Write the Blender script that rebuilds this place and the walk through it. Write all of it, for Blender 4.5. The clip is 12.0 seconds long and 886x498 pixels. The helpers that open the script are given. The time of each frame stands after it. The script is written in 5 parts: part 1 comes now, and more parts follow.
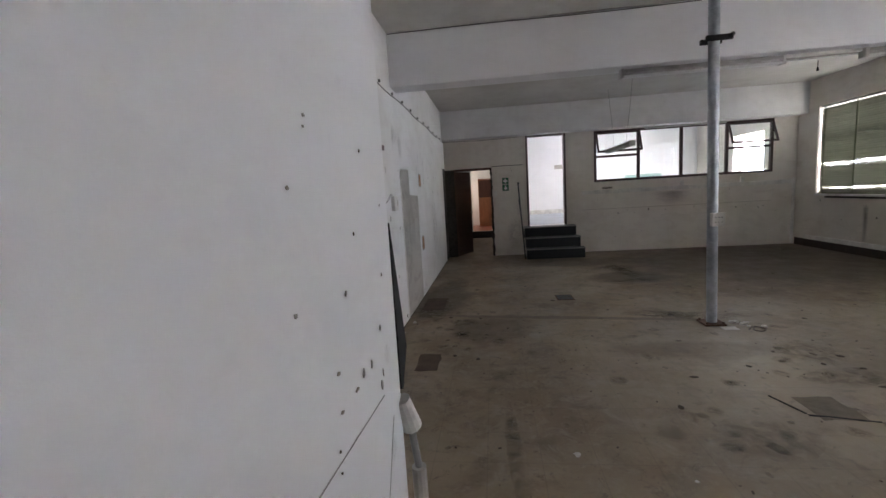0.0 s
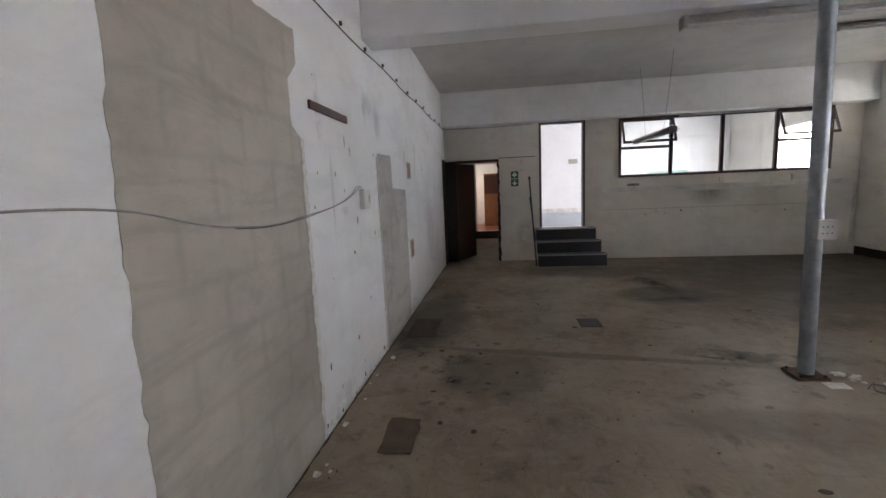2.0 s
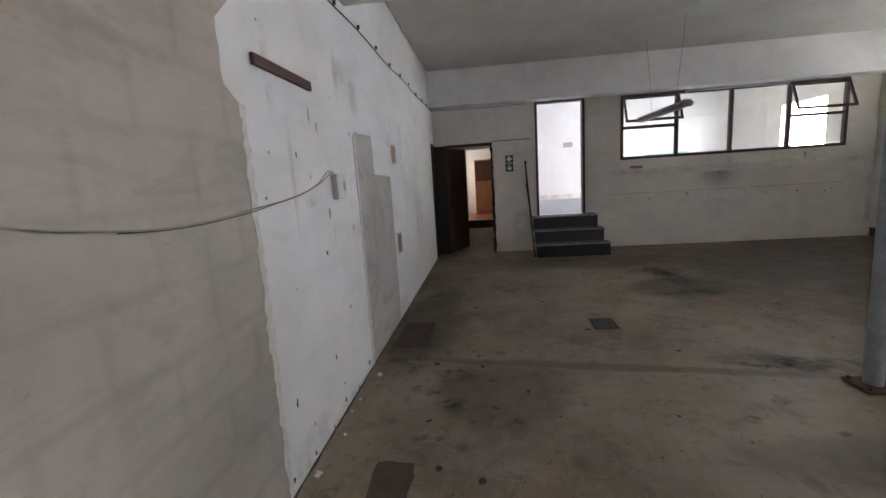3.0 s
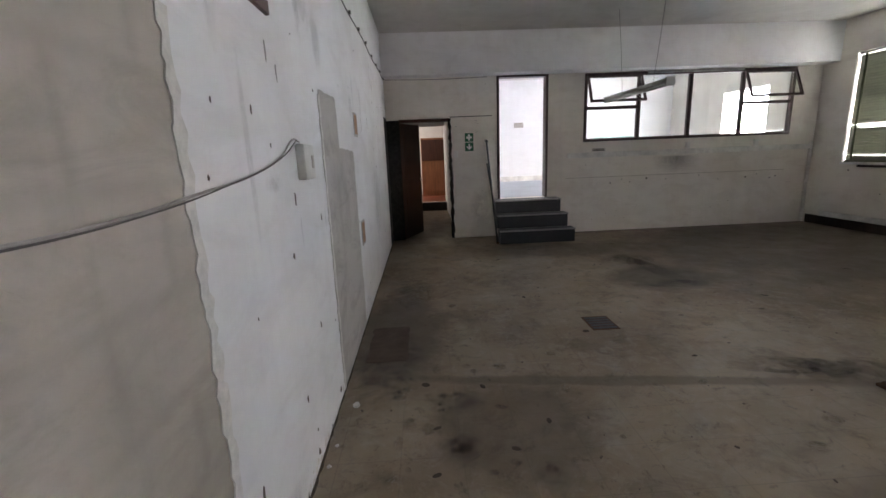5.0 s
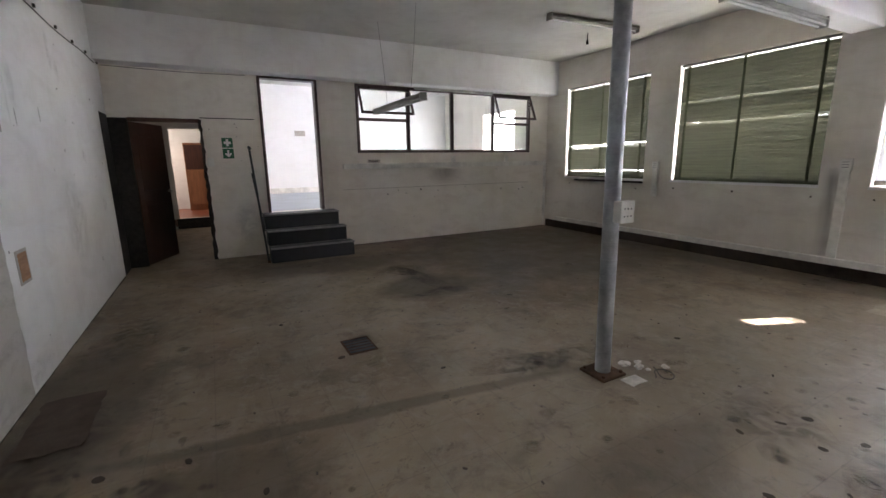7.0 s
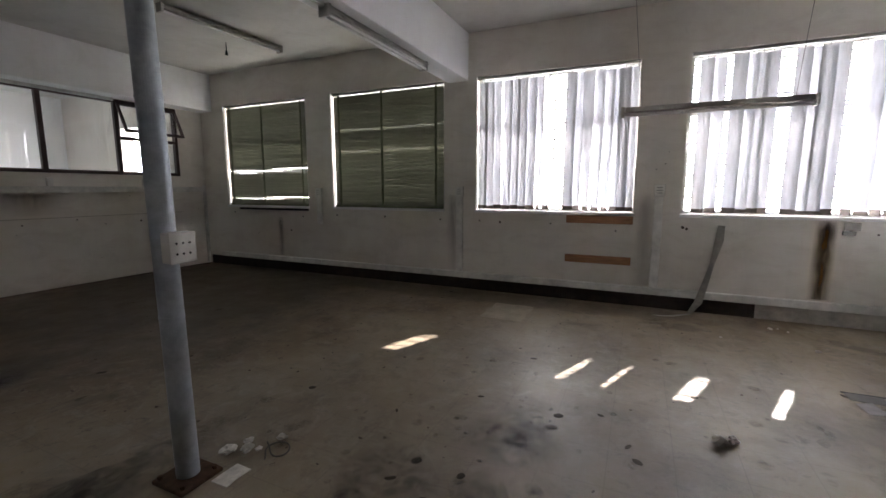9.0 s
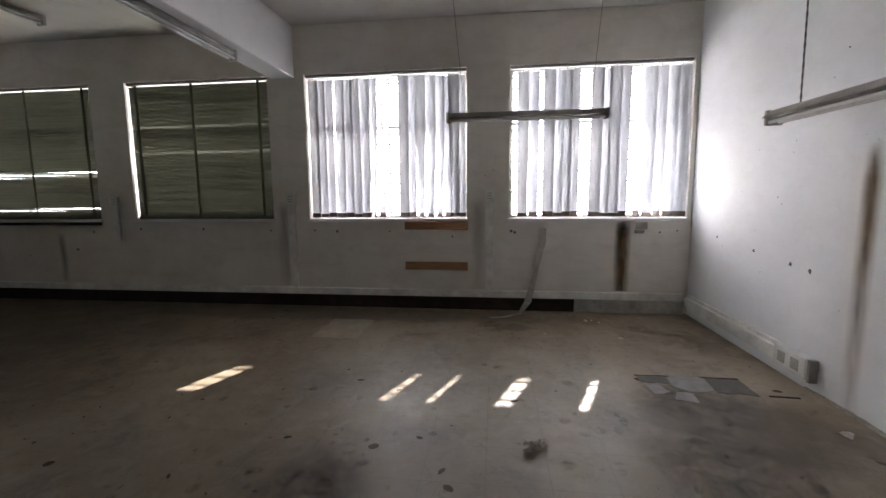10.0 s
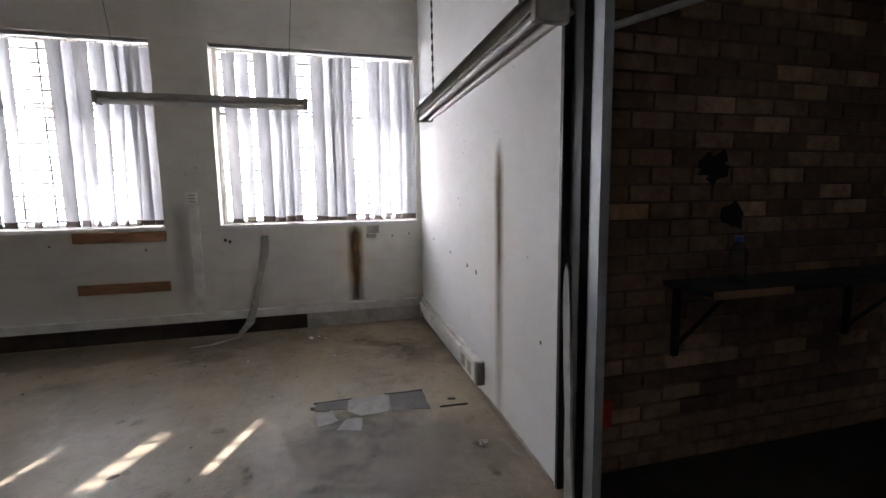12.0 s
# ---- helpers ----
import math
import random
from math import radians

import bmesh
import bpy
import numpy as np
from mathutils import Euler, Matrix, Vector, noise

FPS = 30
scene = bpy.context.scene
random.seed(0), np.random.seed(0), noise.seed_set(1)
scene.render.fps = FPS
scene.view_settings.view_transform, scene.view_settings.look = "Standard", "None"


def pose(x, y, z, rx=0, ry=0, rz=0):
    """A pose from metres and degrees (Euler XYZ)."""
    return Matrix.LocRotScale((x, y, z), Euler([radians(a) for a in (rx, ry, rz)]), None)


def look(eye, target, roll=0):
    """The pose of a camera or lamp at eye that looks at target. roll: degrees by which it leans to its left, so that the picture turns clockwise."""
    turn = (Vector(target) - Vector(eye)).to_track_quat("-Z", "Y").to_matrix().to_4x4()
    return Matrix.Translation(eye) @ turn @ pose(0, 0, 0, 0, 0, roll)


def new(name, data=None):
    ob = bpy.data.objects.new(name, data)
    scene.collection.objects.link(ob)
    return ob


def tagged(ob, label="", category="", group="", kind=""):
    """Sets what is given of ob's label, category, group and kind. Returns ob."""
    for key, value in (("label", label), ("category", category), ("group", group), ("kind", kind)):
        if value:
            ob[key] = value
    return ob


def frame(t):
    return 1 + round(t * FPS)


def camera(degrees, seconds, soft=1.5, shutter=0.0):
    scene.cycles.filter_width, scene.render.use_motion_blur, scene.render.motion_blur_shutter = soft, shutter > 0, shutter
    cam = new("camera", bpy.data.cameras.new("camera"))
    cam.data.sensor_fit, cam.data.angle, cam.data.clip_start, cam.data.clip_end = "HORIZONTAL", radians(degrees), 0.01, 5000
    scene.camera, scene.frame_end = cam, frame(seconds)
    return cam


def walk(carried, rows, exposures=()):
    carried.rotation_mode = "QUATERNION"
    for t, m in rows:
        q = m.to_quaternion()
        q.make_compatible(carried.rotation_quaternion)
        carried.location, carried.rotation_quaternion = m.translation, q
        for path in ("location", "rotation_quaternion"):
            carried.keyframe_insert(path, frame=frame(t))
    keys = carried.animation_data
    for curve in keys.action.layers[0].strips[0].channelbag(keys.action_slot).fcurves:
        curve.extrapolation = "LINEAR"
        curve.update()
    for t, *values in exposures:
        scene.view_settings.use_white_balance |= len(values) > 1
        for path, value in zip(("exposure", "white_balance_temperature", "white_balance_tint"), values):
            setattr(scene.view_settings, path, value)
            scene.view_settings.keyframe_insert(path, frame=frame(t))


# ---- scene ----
cam = camera(92.2, 12.0)
PATH = [
    (0, (-0.208, -0.404, 1.52), (-0.453, 1.564, 1.261), -3.4),
    (0.5, (-0.161, -0.123, 1.509), (-0.346, 1.853, 1.265), -4.2),
    (1, (-0.085, 0.17, 1.505), (-0.234, 2.15, 1.262), -3.1),
    (1.5, (-0.127, 0.551, 1.47), (-0.314, 2.527, 1.226), -2.2),
    (2, (-0.213, 0.887, 1.485), (-0.485, 2.849, 1.21), -2.5),
    (2.5, (-0.254, 1.216, 1.465), (-0.586, 3.169, 1.191), -3.1),
    (3, (-0.315, 1.485, 1.453), (-0.542, 3.445, 1.125), -3.7),
    (4.8, (-0.742, 2.085, 1.439), (-0.758, 4.037, 1.003), -2.1),
    (5, (-0.743, 2.143, 1.449), (-0.663, 4.094, 1.017), -2.3),
    (5.5, (-0.793, 2.201, 1.459), (-0.37, 4.107, 1.024), -3.8),
    (6, (-0.731, 2.262, 1.457), (-0.114, 4.112, 1.012), -3.8),
    (6.5, (-0.492, 2.331, 1.453), (0.199, 4.158, 1.024), -2.6),
    (6.7, (-0.363, 2.355, 1.443), (0.412, 4.15, 1.022), -1.7),
    (8.3, (0.511, 2.479, 1.318), (2.009, 3.766, 1.0), -0.5),
    (8.5, (0.614, 2.455, 1.347), (2.185, 3.654, 1.042), -0.3),
    (9, (0.831, 2.367, 1.346), (2.632, 3.192, 1.068), -0.0),
    (9.5, (1.044, 2.262, 1.328), (2.952, 2.808, 1.078), -0.4),
    (10, (1.22, 2.091, 1.321), (3.19, 2.338, 1.08), -0.5),
    (10.5, (1.322, 1.819, 1.31), (3.3, 1.987, 1.064), -0.6),
    (11, (1.433, 1.522, 1.305), (3.412, 1.37, 1.063), -0.4),
    (11.5, (1.581, 1.21, 1.306), (3.532, 0.839, 1.068), -0.5),
    (12, (1.661, 0.893, 1.294), (3.586, 0.403, 1.061), -0.9),
]
walk(cam, [(t, look(eye, target, roll)) for t, eye, target, roll in PATH],
     [(0, 2.93, 6650, 18), (3, 3.16, 6650, 18), (5, 3.22, 6650, 18), (6.5, 3.29, 6750, 18), (8.5, 2.48, 6800, 18), (10, 1.92, 6800, 18), (12, 1.97, 6750, 18)])

# ---- light ----
world = bpy.data.worlds.new("sky")
scene.world = world
world.use_nodes = True
SUN_WAY = Vector((1.0, -0.385, 0.835)).normalized()
wn = world.node_tree
sky = wn.nodes.new("ShaderNodeTexSky")
sky.sky_type = "NISHITA"
sky.sun_disc = False
sky.sun_elevation = math.asin(SUN_WAY.z)
sky.sun_rotation = math.atan2(SUN_WAY.x, SUN_WAY.y)
wn.links.new(sky.outputs[0], wn.nodes["Background"].inputs[0])
wn.nodes["Background"].inputs[1].default_value = 0.15
sun = new("sun", bpy.data.lights.new("sun", "SUN"))
sun.data.energy, sun.data.angle, sun.data.color = 5.0, radians(0.5), (1.0, 0.98, 0.95)
sun.matrix_world = look(SUN_WAY * 30, (0, 0, 0))
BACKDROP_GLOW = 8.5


def fill_light(name, place, target, w, h, watts, colour=(0.93, 0.97, 1.0)):
    lamp = new(name, bpy.data.lights.new(name, "AREA"))
    lamp.data.shape, lamp.data.size, lamp.data.size_y = "RECTANGLE", w, h
    lamp.data.energy, lamp.data.color = watts, colour
    lamp.matrix_world = look(place, target)
    return lamp


# unseen area lamps added to brighten the rooms beyond the north wall
fill_light("fill_north_room", (6.1, 11.6, 2.1), (0, 11.6, 1.9), 2.8, 1.7, 3.0)
fill_light("fill_north_room_far", (3.4, 13.9, 2.6), (3.4, 9, 1.6), 3.0, 1.0, 1.2)
fill_light("fill_end_room", (-1.9, 15.2, 1.9), (0.5, 15.0, 1.0), 1.0, 1.0, 3.2, (1.0, 0.93, 0.8))


# ---- materials ----
def material(name, roughness=0.6, metallic=0.0):
    m = bpy.data.materials.new(name)
    m.use_nodes = True
    b = m.node_tree.nodes["Principled BSDF"]
    b.inputs["Roughness"].default_value, b.inputs["Metallic"].default_value = roughness, metallic
    return m, m.node_tree, b


def node(nt, kind, **values):
    n = nt.nodes.new(kind)
    for k, v in values.items():
        n.inputs[k.replace("_", " ")].default_value = v
    return n


def coords(nt, scale=(1, 1, 1)):
    g = nt.nodes.new("ShaderNodeNewGeometry")
    mp = nt.nodes.new("ShaderNodeMapping")
    mp.inputs["Scale"].default_value = scale
    nt.links.new(g.outputs["Position"], mp.inputs["Vector"])
    return mp.outputs[0]


def ramp(nt, source, stops):
    r = nt.nodes.new("ShaderNodeValToRGB")
    while len(r.color_ramp.elements) < len(stops):
        r.color_ramp.elements.new(0.5)
    for e, (p, c) in zip(r.color_ramp.elements, stops):
        e.position = p
        e.color = (c, c, c, 1) if isinstance(c, (int, float)) else (*c, 1)
    nt.links.new(source, r.inputs[0])
    return r.outputs[0]


def noise_of(nt, where, scale, detail=5, rough=0.6, distortion=0.0):
    n = node(nt, "ShaderNodeTexNoise", Scale=scale, Detail=detail, Roughness=rough, Distortion=distortion)
    nt.links.new(where, n.inputs["Vector"])
    return n.outputs[0]


def mixed(nt, a, b, factor, blend="MIX"):
    n = nt.nodes.new("ShaderNodeMix")
    n.data_type, n.blend_type = "RGBA", blend
    for socket, v in ((n.inputs[0], factor), (n.inputs[6], a), (n.inputs[7], b)):
        if isinstance(v, tuple):
            socket.default_value = (*v, 1)
        elif isinstance(v, (int, float)):
            socket.default_value = v
        else:
            nt.links.new(v, socket)
    return n.outputs[2]


def bumped(nt, b, height, strength=0.3, distance=0.004):
    n = node(nt, "ShaderNodeBump", Strength=strength, Distance=distance)
    nt.links.new(height, n.inputs["Height"])
    nt.links.new(n.outputs[0], b.inputs["Normal"])


def painted_wall(name, base, dirt, stain_amount=0.5, grain=1.0, blocks=False):
    """Old emulsion over plaster: broad grey bloom, drips, scuffs and a fine roller texture."""
    m, nt, b = material(name, 0.75)
    w = coords(nt)
    broad = ramp(nt, noise_of(nt, w, 0.9, 6, 0.62), [(0.42, 0.0), (0.72, 1.0)])
    drips = ramp(nt, noise_of(nt, coords(nt, (5, 5, 0.5)), 1.3, 5, 0.65), [(0.55, 0.0), (0.78, 1.0)])
    scuffs = ramp(nt, noise_of(nt, w, 7, 8, 0.75, 0.6), [(0.62, 0.0), (0.7, 1.0)])
    c = mixed(nt, base, dirt, mixed(nt, (0, 0, 0), (stain_amount,) * 3, broad))
    c = mixed(nt, c, tuple(v * 0.8 for v in dirt), mixed(nt, (0, 0, 0), (stain_amount * 0.22,) * 3, drips))
    c = mixed(nt, c, tuple(v * 0.55 for v in dirt), mixed(nt, (0, 0, 0), (stain_amount * 0.35,) * 3, scuffs))
    blotch = ramp(nt, noise_of(nt, coords(nt, (1, 0.8, 2.2)), 2.2, 6, 0.7, 0.8), [(0.48, 0.0), (0.66, 1.0)])
    c = mixed(nt, c, tuple(v * 0.9 for v in dirt), mixed(nt, (0, 0, 0), (stain_amount * 0.45,) * 3, blotch))
    if blocks:
        br = node(nt, "ShaderNodeTexBrick", Scale=1.0, Mortar_Size=0.035, Mortar_Smooth=1.0, Brick_Width=0.44, Row_Height=0.235, Bias=0.0)
        sw = nt.nodes.new("ShaderNodeSeparateXYZ")
        cb = nt.nodes.new("ShaderNodeCombineXYZ")
        nt.links.new(w, sw.inputs[0])
        nt.links.new(sw.outputs[1], cb.inputs[0])
        nt.links.new(sw.outputs[2], cb.inputs[1])
        nt.links.new(cb.outputs[0], br.inputs["Vector"])
        c = mixed(nt, c, tuple(v * 0.62 for v in dirt), mixed(nt, (0, 0, 0), (0.15, 0.15, 0.15), br.outputs["Fac"]))
    nt.links.new(c, b.inputs["Base Color"])
    bumped(nt, b, noise_of(nt, w, 60 * grain, 6, 0.7), 0.25, 0.003)
    return m


PAINT = painted_wall("white_paint_worn", (0.84, 0.84, 0.84), (0.60, 0.58, 0.55), 0.42)
PAINT_EAST = painted_wall("white_paint_grimy", (0.81, 0.775, 0.715), (0.54, 0.475, 0.385), 0.5)
PAINT_COOL = painted_wall("white_paint_fresh", (0.86, 0.86, 0.865), (0.70, 0.69, 0.67), 0.28)
BOARD = painted_wall("white_board", (0.8, 0.81, 0.82), (0.62, 0.6, 0.56), 0.3)
CEIL = painted_wall("ceiling_paint", (0.66, 0.645, 0.61), (0.44, 0.415, 0.37), 0.5)
CEMENT = painted_wall("bare_cement", (0.50, 0.455, 0.395), (0.31, 0.275, 0.225), 0.9, 0.8, True)
CEMENT_PLAIN = painted_wall("bare_cement_plain", (0.50, 0.475, 0.435), (0.27, 0.245, 0.21), 1.0, 0.8)


def floor_material():
    """Dusty screed with glue residue: brown-grey, dark blotches, darker areas and a dull sheen."""
    m, nt, b = material("floor_screed", 0.5)
    w = coords(nt)
    broad = ramp(nt, noise_of(nt, w, 0.55, 6, 0.6, 0.3), [(0.38, 0.0), (0.68, 1.0)])
    mid = ramp(nt, noise_of(nt, w, 2.3, 7, 0.68, 0.5), [(0.5, 0.0), (0.72, 1.0)])
    fine = ramp(nt, noise_of(nt, w, 9, 8, 0.78, 0.6), [(0.55, 0.0), (0.67, 1.0)])
    pale = ramp(nt, noise_of(nt, coords(nt, (1, 1.4, 1)), 1.4, 6, 0.7), [(0.56, 0.0), (0.75, 1.0)])
    c = mixed(nt, (0.345, 0.278, 0.188), (0.165, 0.117, 0.069), broad)
    c = mixed(nt, c, (0.34, 0.31, 0.255), mixed(nt, (0, 0, 0), (0.55,) * 3, pale))
    c = mixed(nt, c, (0.085, 0.066, 0.046), mixed(nt, (0, 0, 0), (0.72,) * 3, mid))
    c = mixed(nt, c, (0.055, 0.042, 0.03), mixed(nt, (0, 0, 0), (0.6,) * 3, fine))
    # bare cement polished by use near the white blinds, paled to carry window sheen
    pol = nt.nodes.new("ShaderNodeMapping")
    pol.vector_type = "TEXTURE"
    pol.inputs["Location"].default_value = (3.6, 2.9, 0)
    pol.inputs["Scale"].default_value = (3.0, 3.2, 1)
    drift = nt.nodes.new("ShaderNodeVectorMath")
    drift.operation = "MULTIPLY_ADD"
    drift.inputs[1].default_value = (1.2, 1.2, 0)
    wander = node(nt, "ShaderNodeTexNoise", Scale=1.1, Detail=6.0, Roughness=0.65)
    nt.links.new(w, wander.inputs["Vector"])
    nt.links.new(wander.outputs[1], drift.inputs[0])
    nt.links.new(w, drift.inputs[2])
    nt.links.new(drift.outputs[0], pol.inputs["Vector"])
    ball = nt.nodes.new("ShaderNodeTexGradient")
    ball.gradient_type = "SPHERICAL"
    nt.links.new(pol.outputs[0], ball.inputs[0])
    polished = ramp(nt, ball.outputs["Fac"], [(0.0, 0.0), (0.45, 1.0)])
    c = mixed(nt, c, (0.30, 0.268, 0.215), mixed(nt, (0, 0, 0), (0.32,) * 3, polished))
    speck = ramp(nt, noise_of(nt, w, 38, 4, 0.7), [(0.66, 0.0), (0.72, 1.0)])
    c = mixed(nt, c, (0.03, 0.025, 0.02), mixed(nt, (0, 0, 0), (0.6,) * 3, speck))
    dust = ramp(nt, noise_of(nt, w, 5.5, 8, 0.8, 1.2), [(0.5, 0.0), (0.66, 1.0)])
    c = mixed(nt, c, (0.35, 0.305, 0.235), mixed(nt, (0, 0, 0), (0.6,) * 3, dust))
    # stains, broad darker areas and a worn partition line: centre, half size, strength
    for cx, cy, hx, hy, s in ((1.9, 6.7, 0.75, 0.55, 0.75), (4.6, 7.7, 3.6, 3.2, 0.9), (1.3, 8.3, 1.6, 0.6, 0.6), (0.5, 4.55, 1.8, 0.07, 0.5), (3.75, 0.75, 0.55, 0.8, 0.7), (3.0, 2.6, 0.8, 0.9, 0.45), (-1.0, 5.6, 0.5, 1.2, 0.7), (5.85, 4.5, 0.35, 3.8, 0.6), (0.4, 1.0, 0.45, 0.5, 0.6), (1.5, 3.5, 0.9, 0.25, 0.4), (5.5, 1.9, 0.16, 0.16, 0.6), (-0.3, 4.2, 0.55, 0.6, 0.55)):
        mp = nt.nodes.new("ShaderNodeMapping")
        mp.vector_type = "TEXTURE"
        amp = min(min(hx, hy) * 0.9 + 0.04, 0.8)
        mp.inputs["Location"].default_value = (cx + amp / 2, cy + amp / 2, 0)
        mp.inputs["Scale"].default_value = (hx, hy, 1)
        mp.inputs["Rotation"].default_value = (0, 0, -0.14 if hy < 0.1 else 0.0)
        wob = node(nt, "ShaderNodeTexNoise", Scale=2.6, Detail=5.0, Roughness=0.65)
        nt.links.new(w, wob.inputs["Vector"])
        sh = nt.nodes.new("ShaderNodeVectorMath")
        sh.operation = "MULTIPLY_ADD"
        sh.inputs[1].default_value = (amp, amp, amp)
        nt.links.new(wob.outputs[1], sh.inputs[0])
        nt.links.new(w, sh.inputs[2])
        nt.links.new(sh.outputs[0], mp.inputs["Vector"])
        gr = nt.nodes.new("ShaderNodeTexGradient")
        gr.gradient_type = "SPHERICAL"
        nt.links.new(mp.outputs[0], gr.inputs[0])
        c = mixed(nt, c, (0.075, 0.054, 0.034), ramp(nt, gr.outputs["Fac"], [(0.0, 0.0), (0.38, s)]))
    br = node(nt, "ShaderNodeTexBrick", Scale=1.0, Mortar_Size=0.004, Mortar_Smooth=0.5, Brick_Width=0.305, Row_Height=0.305)
    br.offset = 0.0
    nt.links.new(w, br.inputs["Vector"])
    c = mixed(nt, c, (0.05, 0.042, 0.035), mixed(nt, (0, 0, 0), (0.16,) * 3, br.outputs["Fac"]))
    nt.links.new(c, b.inputs["Base Color"])
    dull = ramp(nt, noise_of(nt, w, 3.1, 6, 0.7), [(0.3, 0.48), (0.75, 0.72)])
    slick = ramp(nt, noise_of(nt, w, 4.3, 7, 0.75), [(0.32, 0.34), (0.7, 0.60)])
    nt.links.new(mixed(nt, dull, slick, polished), b.inputs["Roughness"])
    bumped(nt, b, noise_of(nt, w, 35, 8, 0.7), 0.22, 0.004)
    return m


FLOOR = floor_material()


def simple(name, colour, roughness=0.6, metallic=0.0, vary=0.25, scale=9.0, bump=0.12, stretch=(1, 1, 1), per_piece=0.0):
    m, nt, b = material(name, roughness, metallic)
    w = coords(nt, stretch)
    n = ramp(nt, noise_of(nt, w, scale, 7, 0.68), [(0.3, 1 - vary), (0.7, 1 + vary * 0.5)])
    c = mixed(nt, colour, n, 1.0, "MULTIPLY")
    if per_piece:
        info = nt.nodes.new("ShaderNodeObjectInfo")
        c = mixed(nt, c, ramp(nt, info.outputs["Random"], [(0.0, 1 - per_piece), (0.8, 1.0), (1.0, 1 + 2 * per_piece)]), 1.0, "MULTIPLY")
    nt.links.new(c, b.inputs["Base Color"])
    if bump:
        bumped(nt, b, noise_of(nt, w, scale * 6, 5, 0.7), bump, 0.002)
    return m


def sheer(name, colour, through_share, roughness=0.7, streak=(1, 1, 1)):
    """Woven or thin plastic blind: part of the light goes through it."""
    m, nt, b = material(name, roughness)
    n = ramp(nt, noise_of(nt, coords(nt, streak), 6, 5, 0.6), [(0.3, 0.78), (0.7, 1.08)])
    c = mixed(nt, colour, n, 1.0, "MULTIPLY")
    t = nt.nodes.new("ShaderNodeBsdfTranslucent")
    mx = nt.nodes.new("ShaderNodeMixShader")
    mx.inputs[0].default_value = through_share
    nt.links.new(c, b.inputs["Base Color"])
    nt.links.new(c, t.inputs[0])
    nt.links.new(b.outputs[0], mx.inputs[1])
    nt.links.new(t.outputs[0], mx.inputs[2])
    nt.links.new(mx.outputs[0], nt.nodes["Material Output"].inputs[0])
    return m


SLAT_WHITE = sheer("vertical_blind_fabric", (0.69, 0.70, 0.735), 0.066, 0.8, (3, 3, 0.6))
SLAT_GREEN = sheer("venetian_green", (0.105, 0.108, 0.076), 0.008, 0.45, (1, 0.3, 9))
HEM = simple("blind_hem_dirty", (0.2, 0.165, 0.14), 0.8, vary=0.5, scale=14)
TAPE = simple("blind_tape", (0.11, 0.12, 0.075), 0.8)
STEEL_BLUE = simple("galvanised_steel", (0.42, 0.455, 0.49), 0.42, 0.45, 0.35, 7, 0.1)
STUD = simple("galvanised_stud", (0.46, 0.50, 0.54), 0.5, 0.3, 0.3, 6, 0.08, (2, 2, 0.5))
STUD_DARK = simple("dark_steel_stud", (0.07, 0.075, 0.08), 0.5, 0.6, 0.4, 6)
MAROON = simple("maroon_frame_paint", (0.062, 0.030, 0.030), 0.45, 0, 0.4, 12)
DARK_WOOD = simple("dark_stained_wood", (0.075, 0.026, 0.016), 0.42, 0, 0.45, 7, 0.15, (5, 5, 0.5))
CHARRED = simple("blackened_timber", (0.035, 0.030, 0.028), 0.85, 0, 0.6, 16, 0.5)
PLANK = simple("raw_pine", (0.42, 0.21, 0.10), 0.6, 0, 0.35, 9, 0.2, (5, 0.6, 5))
PANEL_WOOD = simple("brown_door_wood", (0.30, 0.13, 0.06), 0.45, 0, 0.35, 5, 0.1, (4, 4, 0.5))
STEP_BLACK = simple("black_rubber", (0.018, 0.021, 0.028), 0.5, 0, 0.4, 10)
STEP_TOP = simple("worn_rubber_tread", (0.085, 0.09, 0.10), 0.55, 0, 0.45, 9)
NOSING = simple("worn_metal_nosing", (0.36, 0.36, 0.36), 0.45, 0.5, 0.3, 14)
BLACK = simple("black_paint", (0.012, 0.012, 0.013), 0.85)
RUST = simple("rusty_steel", (0.12, 0.062, 0.035), 0.8, 0.2, 0.5, 18, 0.4)
TRUNK = simple("trunking_plastic", (0.78, 0.765, 0.72), 0.5, 0, 0.3, 4, 0.05)
TRUNK_DIRTY = simple("trunking_dirty", (0.5, 0.47, 0.42), 0.6, 0, 0.45, 5, 0.05)
WHITE_PL = simple("white_plastic", (0.74, 0.73, 0.69), 0.4, 0, 0.18, 6, 0.0)
GREY_PL = simple("grey_plastic", (0.32, 0.31, 0.29), 0.5)
ENAMEL = simple("lamp_enamel_dusty", (0.42, 0.395, 0.355), 0.5, 0.1, 0.35, 8)
ENAMEL_PALE = simple("lamp_enamel", (0.55, 0.54, 0.51), 0.45, 0.0, 0.3, 8)
TUBE = simple("fluorescent_tube_off", (0.8, 0.8, 0.78), 0.2, 0, 0.06, 5, 0.0)
CABLE = simple("grey_cable", (0.36, 0.34, 0.32), 0.5, 0, 0.2, 12, 0.0)
CABLE_DARK = simple("dark_cable", (0.10, 0.09, 0.085), 0.6, 0, 0.2, 12, 0.0)
PAPER = simple("crumpled_paper", (0.72, 0.68, 0.62), 0.8, 0, 0.3, 20, 0.3)
CHIP = simple("exposed_plaster_hole", (0.13, 0.105, 0.085), 0.9, 0, 0.5, 30, 0.3)
CHIP_PALE = simple("torn_paint_chip", (0.40, 0.355, 0.30), 0.9, 0, 0.4, 30, 0.3)
CHIP_MID = simple("grey_scuffed_plaster", (0.40, 0.38, 0.355), 0.9, 0, 0.5, 40, 0.3)
